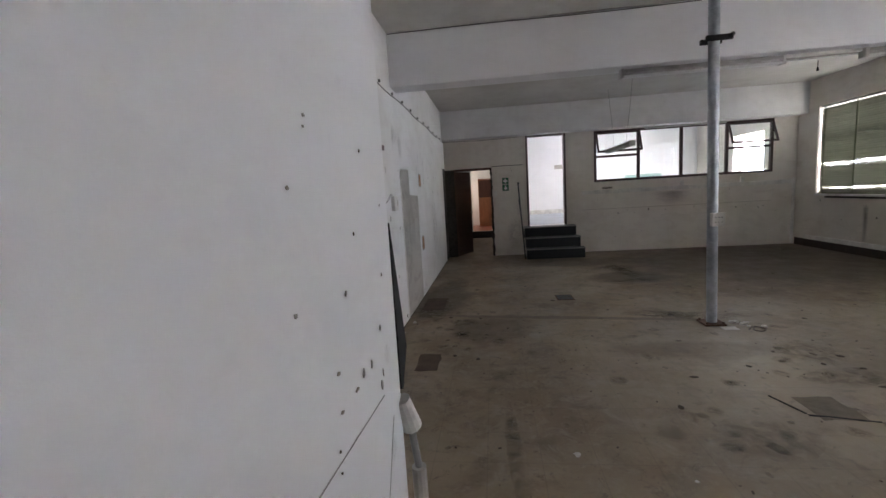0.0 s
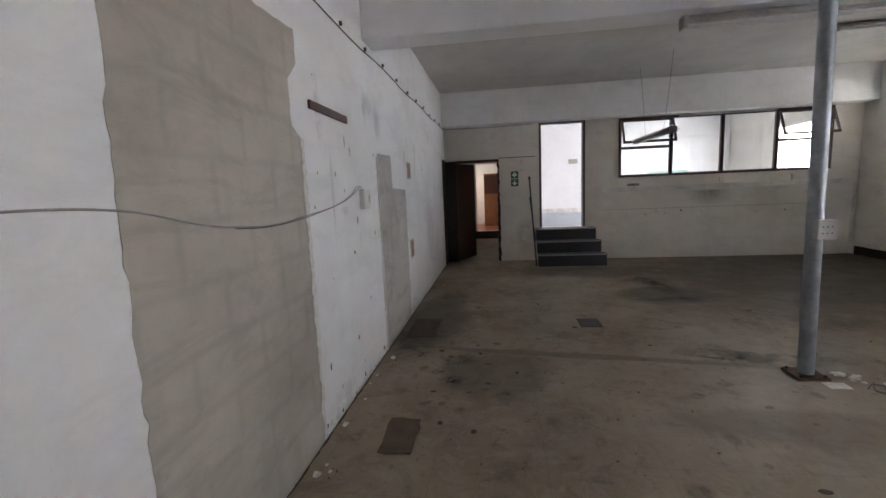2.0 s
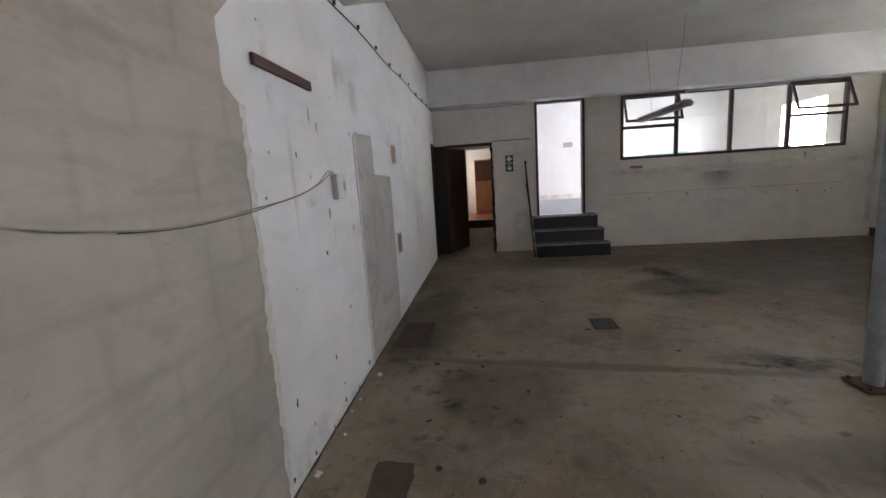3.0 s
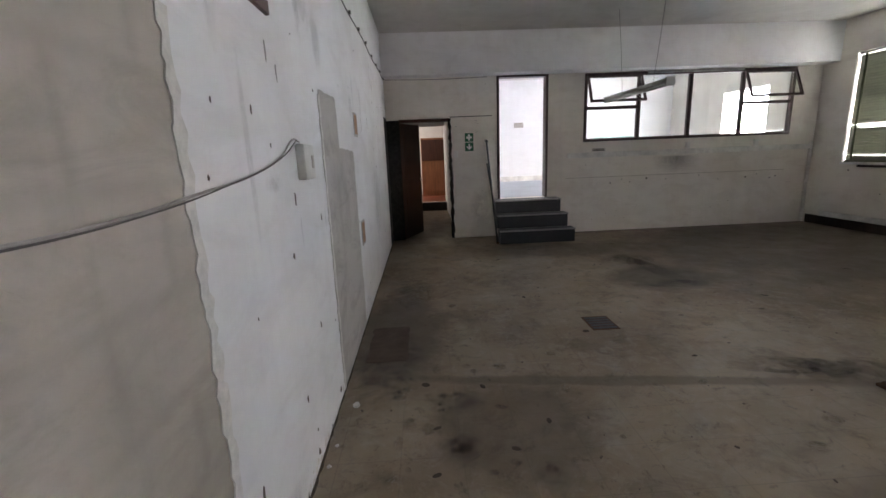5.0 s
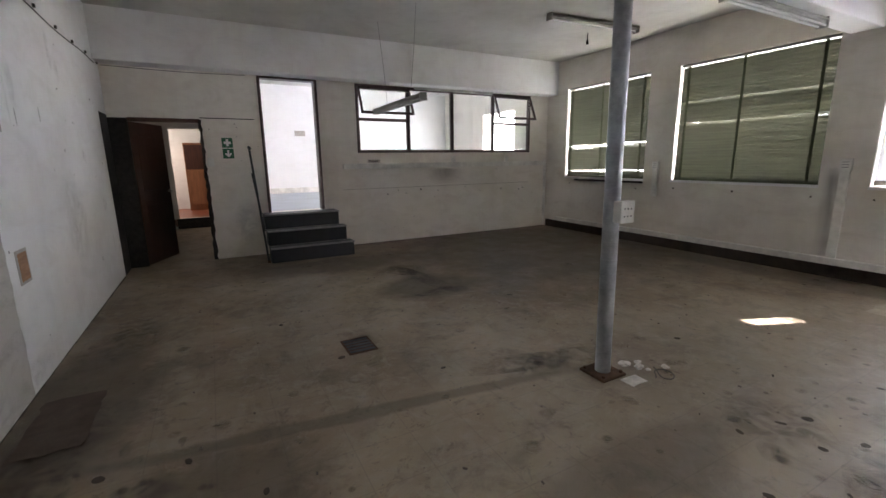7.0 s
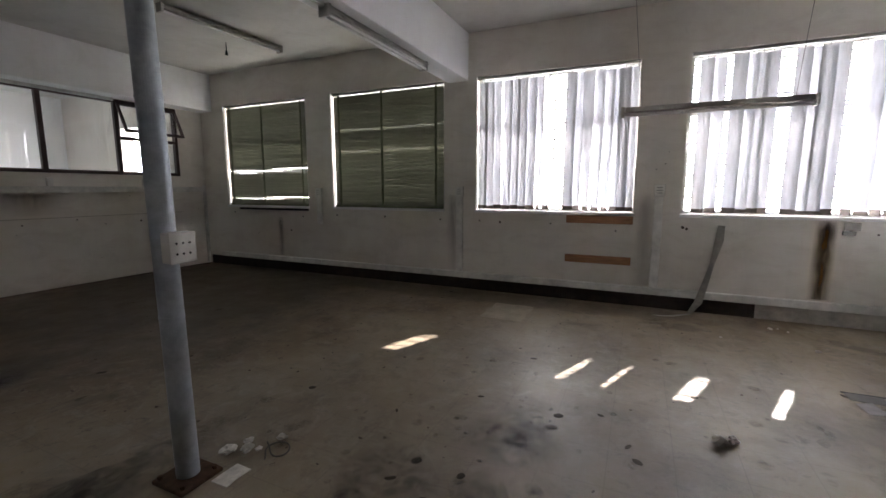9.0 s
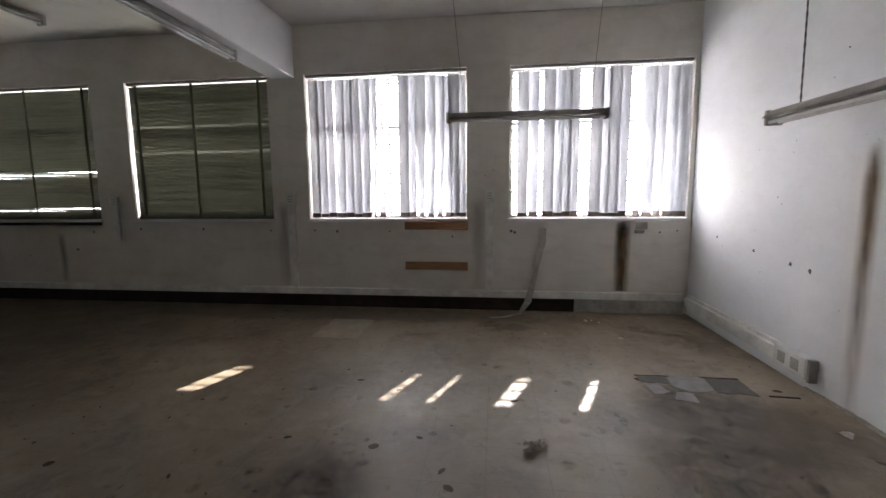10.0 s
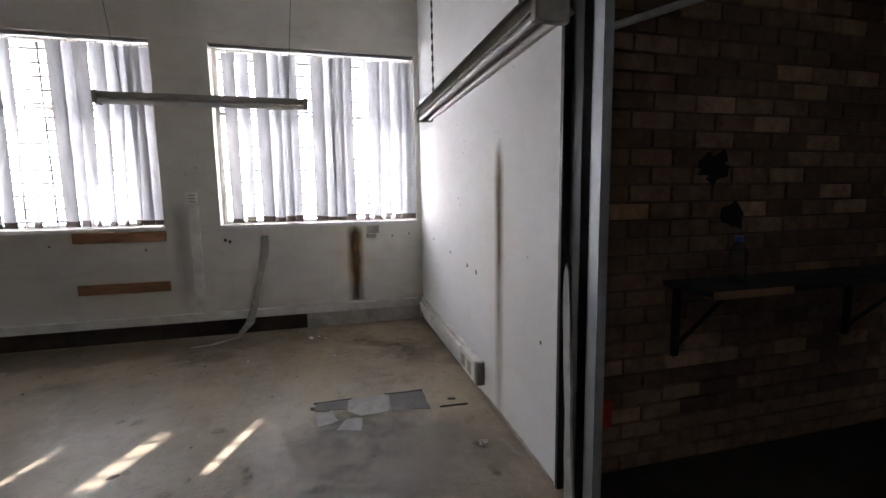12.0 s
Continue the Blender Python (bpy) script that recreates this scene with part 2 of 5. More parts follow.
GREEN_SIGN = simple("sign_green", (0.017, 0.125, 0.065), 0.4, 0, 0.08, 6, 0.0)
SIGN_WHITE = simple("sign_white", (0.8, 0.8, 0.78), 0.4, 0, 0.05, 6, 0.0)
RED = simple("red_plastic", (0.5, 0.03, 0.015), 0.5)
PLINTH = simple("dark_skirting", (0.045, 0.026, 0.020), 0.6, 0, 0.5, 8)
BLUE_FLOOR = simple("blue_grey_vinyl", (0.30, 0.35, 0.42), 0.35, 0, 0.2, 2, 0.03)
RED_FLOOR = simple("red_polished_floor", (0.26, 0.075, 0.04), 0.3, 0, 0.3, 3, 0.05)
TILE = simple("vinyl_tile_grey", (0.25, 0.21, 0.16), 0.8, 0, 0.4, 6, 0.1, per_piece=0.3)
TILE_DARK = simple("vinyl_tile_dark", (0.115, 0.082, 0.055), 0.8, 0, 0.4, 6, 0.1, per_piece=0.3)
PALE_PATCH = simple("pale_screed_patch", (0.42, 0.36, 0.27), 0.6, 0, 0.3, 5, 0.1)
STAIN_DARK = simple("oil_stain", (0.075, 0.058, 0.04), 0.85, 0, 0.5, 8, 0.1)
BRICK = simple("face_brick", (0.23, 0.135, 0.088), 0.85, 0, 0.45, 16, 0.5, per_piece=0.45)
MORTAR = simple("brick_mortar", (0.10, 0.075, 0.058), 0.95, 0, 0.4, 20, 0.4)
# the lobby's shade is put into these near-black wall and floor colours
LOBBY_SHADE = simple("lobby_wall_shade", (0.07, 0.052, 0.042), 0.9, 0, 0.4, 4, 0.3)
LOBBY_FLOOR_SHADE = simple("lobby_floor_shade", (0.05, 0.044, 0.038), 0.7, 0, 0.5, 5, 0.2)
TEAL = simple("pale_green_board", (0.36, 0.56, 0.50), 0.5)
GROUND = simple("concrete_yard", (0.33, 0.32, 0.3), 0.9, 0, 0.3, 2, 0.2)


def soft_stain(name, colour, strength, flat_axis):
    """Soaked-in dirt that fades out towards its own ragged edge."""
    m, nt, b = material(name, 0.7)
    tc = nt.nodes.new("ShaderNodeTexCoord")
    mp = nt.nodes.new("ShaderNodeMapping")
    mp.inputs["Location"].default_value = tuple(0 if i == flat_axis else -1 for i in range(3))
    mp.inputs["Scale"].default_value = tuple(0 if i == flat_axis else 2 for i in range(3))
    nt.links.new(tc.outputs["Generated"], mp.inputs["Vector"])
    gr = nt.nodes.new("ShaderNodeTexGradient")
    gr.gradient_type = "SPHERICAL"
    nt.links.new(mp.outputs[0], gr.inputs[0])
    core = ramp(nt, gr.outputs["Fac"], [(0.0, 0.0), (0.5, 1.0)])
    brk = ramp(nt, noise_of(nt, coords(nt), 9, 6, 0.65, 0.8), [(0.34, 0.0), (0.62, 1.0)])
    nt.links.new(mixed(nt, mixed(nt, core, brk, 1.0, "MULTIPLY"), (strength,) * 3, 1.0, "MULTIPLY"), b.inputs["Alpha"])
    b.inputs["Base Color"].default_value = (*colour, 1)
    return m


STAIN_SOFT = soft_stain("soaked_floor_stain", (0.05, 0.037, 0.026), 0.42, 2)
SMUDGE_X = soft_stain("grey_wall_smudge", (0.40, 0.385, 0.36), 0.16, 0)
SMUDGE_Y = soft_stain("brown_wall_smudge", (0.40, 0.34, 0.26), 0.2, 1)
TORN_BOARD = simple("torn_fibre_board", (0.34, 0.345, 0.33), 0.8, 0, 0.35, 7, 0.3)
TORN_PALE = simple("torn_vinyl_pale", (0.27, 0.26, 0.245), 0.6, 0, 0.3, 12, 0.1)
TORN_GREY = simple("torn_vinyl_grey", (0.12, 0.112, 0.105), 0.7, 0, 0.35, 9, 0.1)
PLASTER_EDGE = simple("broken_plaster_edge", (0.74, 0.72, 0.68), 0.9, 0, 0.2, 24, 0.1)


def glass_material(name, tint=(0.97, 0.985, 0.98), roughness=0.02):
    m, nt, b = material(name, roughness)
    g = nt.nodes.new("ShaderNodeBsdfTransparent")
    g.inputs[0].default_value = (*tint, 1)
    gl = nt.nodes.new("ShaderNodeBsdfGlossy")
    gl.inputs["Roughness"].default_value = roughness
    mx = nt.nodes.new("ShaderNodeMixShader")
    mx.inputs[0].default_value = 0.07
    nt.links.new(g.outputs[0], mx.inputs[1])
    nt.links.new(gl.outputs[0], mx.inputs[2])
    nt.links.new(mx.outputs[0], nt.nodes["Material Output"].inputs[0])
    return m


GLASS = glass_material("window_glass")
BOTTLE = glass_material("clear_bottle", (0.8, 0.86, 0.85), 0.1)


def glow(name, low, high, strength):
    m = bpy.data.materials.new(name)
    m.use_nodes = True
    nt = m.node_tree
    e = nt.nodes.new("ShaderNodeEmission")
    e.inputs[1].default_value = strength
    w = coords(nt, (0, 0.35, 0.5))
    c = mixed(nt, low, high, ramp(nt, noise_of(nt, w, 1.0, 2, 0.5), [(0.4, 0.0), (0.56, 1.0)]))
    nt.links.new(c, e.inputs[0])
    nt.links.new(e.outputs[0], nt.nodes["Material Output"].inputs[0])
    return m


# emitting card that stands in for daylight and the bright view outside
BACKDROP = glow("glowing_backdrop_card", (0.60, 0.68, 0.82), (1.0, 0.97, 0.93), BACKDROP_GLOW)


# ---- mesh helpers ----
def add_box(bm, x0, x1, y0, y1, z0, z1, bevel=0.0):
    got = bmesh.ops.create_cube(bm, size=1.0, matrix=Matrix.LocRotScale(((x0 + x1) / 2, (y0 + y1) / 2, (z0 + z1) / 2), None, (abs(x1 - x0), abs(y1 - y0), abs(z1 - z0))))
    if bevel:
        edges = list({e for v in got["verts"] for e in v.link_edges})
        bmesh.ops.bevel(bm, geom=edges, offset=bevel, segments=2, affect="EDGES", profile=0.5)


def add_rod(bm, a, b, r, r2=None, sides=12):
    a, b = Vector(a), Vector(b)
    way = b - a
    m = Matrix.Translation((a + b) / 2) @ way.to_track_quat("Z", "Y").to_matrix().to_4x4()
    bmesh.ops.create_cone(bm, cap_ends=True, segments=sides, radius1=r, radius2=r if r2 is None else r2, depth=way.length, matrix=m)


def mesh_of(name, bm, mat, smooth=False):
    me = bpy.data.meshes.new(name)
    bmesh.ops.recalc_face_normals(bm, faces=bm.faces)
    bm.to_mesh(me)
    bm.free()
    me.materials.append(mat)
    if smooth:
        for p in me.polygons:
            p.use_smooth = True
    return me


def part(name, bm, mat, parent=None, label="", smooth=False):
    ob = new(name, mesh_of(name, bm, mat, smooth))
    if parent:
        ob.parent = parent
    if label:
        ob["label"] = label
    return ob


def box_part(name, mat, parent, x0, x1, y0, y1, z0, z1, bevel=0.003, label=""):
    bm = bmesh.new()
    add_box(bm, x0, x1, y0, y1, z0, z1, bevel)
    return part(name, bm, mat, parent, label)


def rod_part(name, mat, parent, a, b, r, r2=None, sides=12, label=""):
    bm = bmesh.new()
    add_rod(bm, a, b, r, r2, sides)
    return part(name, bm, mat, parent, label)


def thing(name, label, category, group="", kind=""):
    return tagged(new(name), label, category, group, kind)


def cable_part(name, mat, points, r, parent=None, label=""):
    cu = bpy.data.curves.new(name, "CURVE")
    cu.dimensions, cu.bevel_depth, cu.bevel_resolution = "3D", r, 2
    sp = cu.splines.new("BEZIER")
    sp.bezier_points.add(len(points) - 1)
    for bp, p in zip(sp.bezier_points, points):
        bp.co, bp.handle_left_type, bp.handle_right_type = p, "AUTO", "AUTO"
    tmp = bpy.data.objects.new(name, cu)
    me = bpy.data.meshes.new_from_object(tmp)
    bpy.data.objects.remove(tmp)
    me.materials.clear()
    me.materials.append(mat)
    ob = new(name, me)
    if parent:
        ob.parent = parent
    if label:
        ob["label"] = label
    return ob


def wall_part(name, mat, axis, face, back, a0, a1, z0, z1, holes=(), label=""):
    """A wall with thickness across axis ('x' or 'y'); holes (a0, a1, z0, z1) go right through it."""
    us = sorted({a0, a1, *[min(max(h[i], a0), a1) for h in holes for i in (0, 1)]})
    vs = sorted({z0, z1, *[min(max(h[i], z0), z1) for h in holes for i in (2, 3)]})
    bm = bmesh.new()

    def solid(i, j):
        if not (0 <= i < len(us) - 1 and 0 <= j < len(vs) - 1):
            return False
        u, v = (us[i] + us[i + 1]) / 2, (vs[j] + vs[j + 1]) / 2
        return not any(h[0] < u < h[1] and h[2] < v < h[3] for h in holes)

    def quad(*ps):
        bm.faces.new([bm.verts.new((d, u, v) if axis == "x" else (u, d, v)) for d, u, v in ps])

    for i in range(len(us) - 1):
        for j in range(len(vs) - 1):
            if not solid(i, j):
                continue
            u0, u1, v0, v1 = us[i], us[i + 1], vs[j], vs[j + 1]
            for d in (face, back):
                quad((d, u0, v0), (d, u1, v0), (d, u1, v1), (d, u0, v1))
            for di, dj, p, q in ((-1, 0, (u0, v0), (u0, v1)), (1, 0, (u1, v0), (u1, v1)), (0, -1, (u0, v0), (u1, v0)), (0, 1, (u0, v1), (u1, v1))):
                if not solid(i + di, j + dj):
                    quad((face, *p), (face, *q), (back, *q), (back, *p))
    bmesh.ops.remove_doubles(bm, verts=bm.verts, dist=0.0005)
    return tagged(part(name, bm, mat), label, "wall", "", "structure")


def ragged(points, step, jitter, seed):
    """A closed outline made uneven."""
    rng = random.Random(seed)
    out = []
    for (u0, v0), (u1, v1) in zip(points, points[1:] + points[:1]):
        n = max(1, int(math.hypot(u1 - u0, v1 - v0) / step))
        for k in range(n):
            f = k / n
            j = jitter if 0 < k else jitter * 0.3
            out.append((u0 + (u1 - u0) * f + rng.uniform(-j, j), v0 + (v1 - v0) * f + rng.uniform(-j, j)))
    return out


def slab(bm, outline, axis, d0, d1):
    """Extrude an outline in the plane across axis from d0 to d1."""
    put = {"x": lambda d, u, v: (d, u, v), "y": lambda d, u, v: (u, d, v), "z": lambda d, u, v: (u, v, d)}[axis]
    a = [bm.verts.new(put(d0, u, v)) for u, v in outline]
    b = [bm.verts.new(put(d1, u, v)) for u, v in outline]
    bm.faces.new(a)
    bm.faces.new(b)
    for k in range(len(a)):
        bm.faces.new((a[k], a[k - 1], b[k - 1], b[k]))
    bm.normal_update()
    bmesh.ops.triangulate(bm, faces=[f for f in bm.faces if len(f.verts) > 4])


# ---- structure ----
XW, XE, YN, YS, H = -1.305, 6.17, 9.565, -0.02, 3.3
WINDOWS = [(7.17, 9.0), (4.8, 6.68), (2.43, 4.34), (0.03, 1.95)]
SILL, HEAD = 1.07, 2.76

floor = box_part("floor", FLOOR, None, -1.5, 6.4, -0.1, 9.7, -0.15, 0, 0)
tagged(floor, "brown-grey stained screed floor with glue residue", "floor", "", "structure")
tagged(box_part("floor_lobby", LOBBY_FLOOR_SHADE, None, -1.5, 3.6, -4.6, -0.1, -0.15, 0, 0), "bare floor of the unlit lobby, shade put into its colour", "floor", "", "structure")
tagged(box_part("ceiling", CEIL, None, -2.6, 6.5, -4.8, 16.4, H, H + 0.25, 0), "off-white painted concrete ceiling", "ceiling", "", "structure")
wall_west = wall_part("wall_west", PAINT, "x", XW, XW - 0.22, -0.1, YN, 0, H, label="worn white painted wall with nail holes")
# the hole past y 10 is unseen, added to light the north room
wall_east = wall_part("wall_east", PAINT_EAST, "x", XE, XE + 0.25, -0.25, 14.2, 0, H,
                      [(a, b, SILL, HEAD) for a, b in WINDOWS] + [(10.7, 12.0, 1.45, 2.55)], label="grimy white wall below a row of windows")
DOOR, CORR, IWIN = (0.585, 1.395, 0.655, 2.665), (-1.305, -0.245, 0.0, 2.03), (2.04, 5.70, 1.565, 2.672)
wall_north = wall_part("wall_north", PAINT_EAST, "y", YN, YN + 0.16, -1.305, XE, 0, H, [DOOR, CORR, IWIN], "dirty white wall with two doorways and an inner window")
tagged(box_part("ring_beam_north", PAINT, None, XW, XE, 9.27, YN, 2.685, H, 0.004), "white concrete ring beam over the doorways", "beam", "", "structure")
tagged(box_part("beam", PAINT_COOL, None, XW, XE, 4.45, 4.74, 2.72, H, 0.012), "white concrete ceiling beam", "beam", "", "structure")
wall_stub = tagged(box_part("wall_stub", PAINT_COOL, None, XW, -0.49, -4.5, 0.71, 0, H, 0.006), "white painted pier scarred by nail holes", "wall", "", "structure")
wall_south = wall_part("wall_south", BOARD, "y", YS, YS - 0.012, 3.27, XE, 0, H, label="white plasterboard partition with rusty streak")
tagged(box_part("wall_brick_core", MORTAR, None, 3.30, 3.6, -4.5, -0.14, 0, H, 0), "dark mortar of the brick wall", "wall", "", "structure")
# these two walls are unseen, added to close the lobby in and keep it dark
tagged(box_part("wall_lobby", LOBBY_SHADE, None, -1.4, 3.6, -4.7, -4.5, 0, H, 0), "added unseen end wall of the lobby, coloured as if in shade", "wall", "", "structure")
tagged(box_part("wall_behind_partition", LOBBY_SHADE, None, 3.6, 6.4, -0.25, -0.15, 0, H, 0), "added unseen wall behind the partition, coloured as if in shade", "wall", "", "structure")
# rooms beyond the north wall
tagged(box_part("floor_north_room", BLUE_FLOOR, None, -0.02, 6.17, 9.725, 14.1, 0.4, 0.645, 0), "blue-grey vinyl floor of the raised room", "floor", "", "structure")
tagged(box_part("wall_north_room", PAINT_COOL, None, -0.02, 6.17, 14.05, 14.2, 0.645, H, 0), "clean white wall of the raised room", "wall", "", "structure")
tagged(box_part("wall_corridor", PAINT, None, -0.12, -0.02, 9.725, 14.1, 0, H, 0), "white wall of the corridor", "wall", "", "structure")
tagged(box_part("wall_corridor_west", PAINT, None, -1.5, -1.30, 9.6, 13.5, 0, H, 0), "shaded white wall of the corridor", "wall", "", "structure")
tagged(box_part("floor_corridor", FLOOR, None, -1.5, -0.02, 9.7, 13.5, -0.15, -0.002, 0), "worn screed floor of the corridor", "floor", "", "structure")
wall_part("wall_corridor_end", PAINT, "y", 13.5, 13.62, -2.4, -0.02, 0, H, [(-0.92, -0.1, 0.22, 2.17)], "white wall at the end of the corridor")
tagged(box_part("floor_end_room", RED_FLOOR, None, -2.4, 1.2, 13.5, 16.2, 0.05, 0.215, 0), "polished red floor of the end room", "floor", "", "structure")
tagged(box_part("wall_end_room", PAINT, None, -2.4, 1.2, 16.0, 16.2, 0.2, H, 0), "cream wall of the end room", "wall", "", "structure")
tagged(box_part("wall_end_room_east", PAINT, None, 1.1, 1.25, 14.2, 16.1, 0.2, H, 0), "cream side wall of the end room", "wall", "", "structure")
tagged(box_part("wall_end_room_west", PAINT, None, -2.5, -2.35, 13.5, 16.1, 0.2, H, 0), "cream side wall of the end room", "wall", "", "structure")
# outside
# unseen overhang, added and sized to end the sun band at its top
tagged(box_part("eave", GROUND, None, 6.42, 7.37, -1.5, 14.2, 2.96, 3.1, 0.01), "unseen concrete eave added outside to keep sun off the upper windows", "eave", "", "structure")
tagged(box_part("ground", GROUND, None, 6.42, 60, -40, 50, -0.5, -0.3, 0), "pale concrete yard outside", "ground", "", "structure")
# added glowing card; its top edge is set to block the lower sun
tagged(box_part("backdrop", BACKDROP, None, 12.0, 12.05, -20, 30, -0.3, 6.49, 0), "glowing plane added outside the windows to light the room and cut the sun", "backdrop", "", "structure")


# ---- windows in the east wall ----
def east_window(k, y0, y1, bars):
    w = thing("window_%d" % k, "white steel window with a transom in a deep reveal", "window", "windows of the east wall", "structure")
    x = 6.30
    fr = bmesh.new()
    for a, b, c, d in ((y0, y1, SILL, SILL + 0.04), (y0, y1, HEAD - 0.04, HEAD), (y0, y0 + 0.04, SILL + 0.04, HEAD - 0.04), (y1 - 0.04, y1, SILL + 0.04, HEAD - 0.04)):
        add_box(fr, x, x + 0.04, a, b, c, d)
    part("window_frame", fr, TRUNK, w)
    third = (y1 - y0) / 3
    for i in (1, 2):
        box_part("mullion", TRUNK, w, x + 0.003, x + 0.037, y0 + i * third - 0.02, y0 + i * third + 0.02, SILL + 0.04, HEAD - 0.04, 0.003)
    for i in range(3):
        a, b = y0 + i * third + (0.04 if i == 0 else 0.02), y0 + (i + 1) * third - (0.04 if i == 2 else 0.02)
        box_part("transom", TRUNK, w, x + 0.005, x + 0.035, a, b, 2.13, 2.165, 0.003)
        for c, d in ((SILL + 0.04, 2.13), (2.165, HEAD - 0.04)):
            pane = box_part("pane", GLASS, w, x + 0.018, x + 0.022, a, b, c, d, 0)
            pane.visible_shadow = False
    box_part("window_sill", PAINT_COOL, w, XE - 0.012, x, y0 - 0.01, y1 + 0.01, SILL - 0.03, SILL + 0.004, 0.004)
    if bars:
        grille = thing("security_grille", "dark steel burglar bars outside the glass", "security bars", "grilles outside the windows")
        z = SILL + 0.07
        while z < HEAD - 0.02:
            rod_part("bar", STUD_DARK, grille, (6.395, y0, z), (6.395, y1, z), 0.010, sides=8)
            z += 0.118
        n = 8
        for i in range(1, n):
            yy = y0 + (y1 - y0) * i / n
            rod_part("upright", STUD_DARK, grille, (6.405, yy, SILL), (6.405, yy, HEAD), 0.010, sides=8)


for k, (a, b) in enumerate(WINDOWS):
    east_window(k + 1, a, b, k > 1)


def venetian(y0, y1, gap, bent, label):
    blind = thing("venetian_blind", label, "blind", "green venetian blinds")
    x = XE + 0.055
    box_part("headrail", GREY_PL, blind, x - 0.025, x + 0.025, y0 + 0.01, y1 - 0.01, HEAD - 0.035, HEAD - 0.005, 0.003)
    bm = bmesh.new()
    n, width = 4, 0.048
    for i in range(n + 1):
        u = (i / n - 0.5) * width
        h = 0.004 * (1 - (2 * i / n - 1) ** 2)
        for yy in (y0 + 0.012, y1 - gap):
            bm.verts.new((u, yy - (y0 + y1) / 2, h))
    bm.verts.ensure_lookup_table()
    for i in range(n):
        bm.faces.new((bm.verts[2 * i], bm.verts[2 * i + 1], bm.verts[2 * i + 3], bm.verts[2 * i + 2]))
    me = mesh_of("slat", bm, SLAT_GREEN)
    rng = random.Random(int(y0 * 10))
    top, count = HEAD - 0.075, 41
    pitch = (top - SILL - 0.052) / (count - 1)
    for i in range(count):
        ob = new("slat", me)
        ob.parent = blind
        tilt = 68 + rng.uniform(-4, 4)
        roll = rng.uniform(-0.1, 0.1)
        if i in bent:
            tilt, roll = 42, bent[i]
        ob.matrix_basis = pose(x, (y0 + y1) / 2, top - i * pitch, roll, tilt, 0)
    box_part("bottom_rail", TAPE, blind, x - 0.02, x + 0.02, y0 + 0.012, y1 - gap, SILL + 0.005, SILL + 0.034, 0.004)
    for f in (0.07, 0.53, 0.93):
        yy = y0 + (y1 - y0) * f
        for off in (-0.027,):
            box_part("ladder_tape", TAPE, blind, x + off - 0.0015, x + off + 0.0015, yy - 0.016, yy + 0.016, SILL + 0.03, HEAD - 0.035, 0)
    return blind


venetian(*WINDOWS[0], 0.014, {26: 0.9, 27: 0.2, 38: 0.3}, "green venetian blind with bent slats, closed")
venetian(*WINDOWS[1], 0.018, {12: 0.1, 20: -0.2}, "green venetian blind, fully lowered and closed")


def vertical_blind(y0, y1, slats, label):
    """slats: (centre, turn at the top, extra turn at the foot), in metres and degrees."""
    blind = thing("vertical_blind", label, "blind", "white vertical blinds")
    x = XE + 0.05
    box_part("headrail", GREY_PL, blind, x - 0.022, x + 0.022, y0 + 0.006, y1 - 0.006, HEAD - 0.035, HEAD - 0.004, 0.003)
    rng = random.Random(int(y0 * 100) + 3)
    top, low = HEAD - 0.062, SILL + 0.03
    for c, turn, twist in slats:
        bm = bmesh.new()
        n, rows = 4, 12
        bow = rng.uniform(-0.006, 0.006)
        for j in range(rows + 1):
            f = 1 - j / rows
            z = low + (top - low) * j / rows
            a = radians(-(turn + rng.uniform(-1.2, 1.2) + twist * max(0.0, f - 0.35) / 0.65))
            for i in range(n + 1):
                u = (i / n - 0.5) * 0.127
                w = 0.006 * math.cos(math.pi * (i / n - 0.5)) + bow * math.sin(math.pi * f)
                bm.verts.new((w * math.cos(a) - u * math.sin(a), w * math.sin(a) + u * math.cos(a), z))
        bm.verts.ensure_lookup_table()
        for j in range(rows):
            for i in range(n):
                k = j * (n + 1) + i
                bm.faces.new((bm.verts[k], bm.verts[k + 1], bm.verts[k + n + 2], bm.verts[k + n + 1]))
        s = part("slat", bm, SLAT_WHITE, blind, smooth=True)
        s.matrix_basis = pose(x, c, 0, rng.uniform(-0.35, 0.35), rng.uniform(-0.5, 0.5), 0)
        h = box_part("hem", HEM, s, -0.002, 0.0085, -0.0635, 0.0635, low - 0.008, low + rng.uniform(0.028, 0.055), 0.001)
        h.matrix_basis = pose(0, 0, 0, 0, 0, -(turn + twist))
        rod_part("hook", GREY_PL, s, (0.003, 0, top), (0.003, 0, top + 0.03), 0.004, sides=6)
    return blind


vertical_blind(*WINDOWS[2], [(4.275, 8, 4), (4.168, 9, 2), (4.06, 7, 6), (3.955, 10, 3), (3.85, 8, 5), (3.745, 12, 2), (3.645, 9, 8), (3.54, 22, 40), (3.44, 52, -12),
                             (3.175, 9, 4), (3.07, 8, 30), (2.965, 10, 42), (2.86, 8, 38), (2.755, 9, 46), (2.65, 7, 40), (2.57, 10, 5), (2.495, 8, 4)],
               "white fabric vertical blind with missing slats and dirty hems")
vertical_blind(*WINDOWS[3], [(1.80, 14, 14), (1.675, 18, 24), (1.515, 12, 10), (1.42, 10, 6), (1.32, 14, 12), (1.235, 20, 18), (1.01, 10, 6), (0.915, 12, 4), (0.815, 9, 8), (0.725, 14, 4),
                             (0.56, 64, 10), (0.43, 12, 44), (0.33, 16, 58), (0.22, 12, 46), (0.115, 14, 8), (0.062, 12, 4)],
               "white fabric vertical blind with gaps and stained hems")

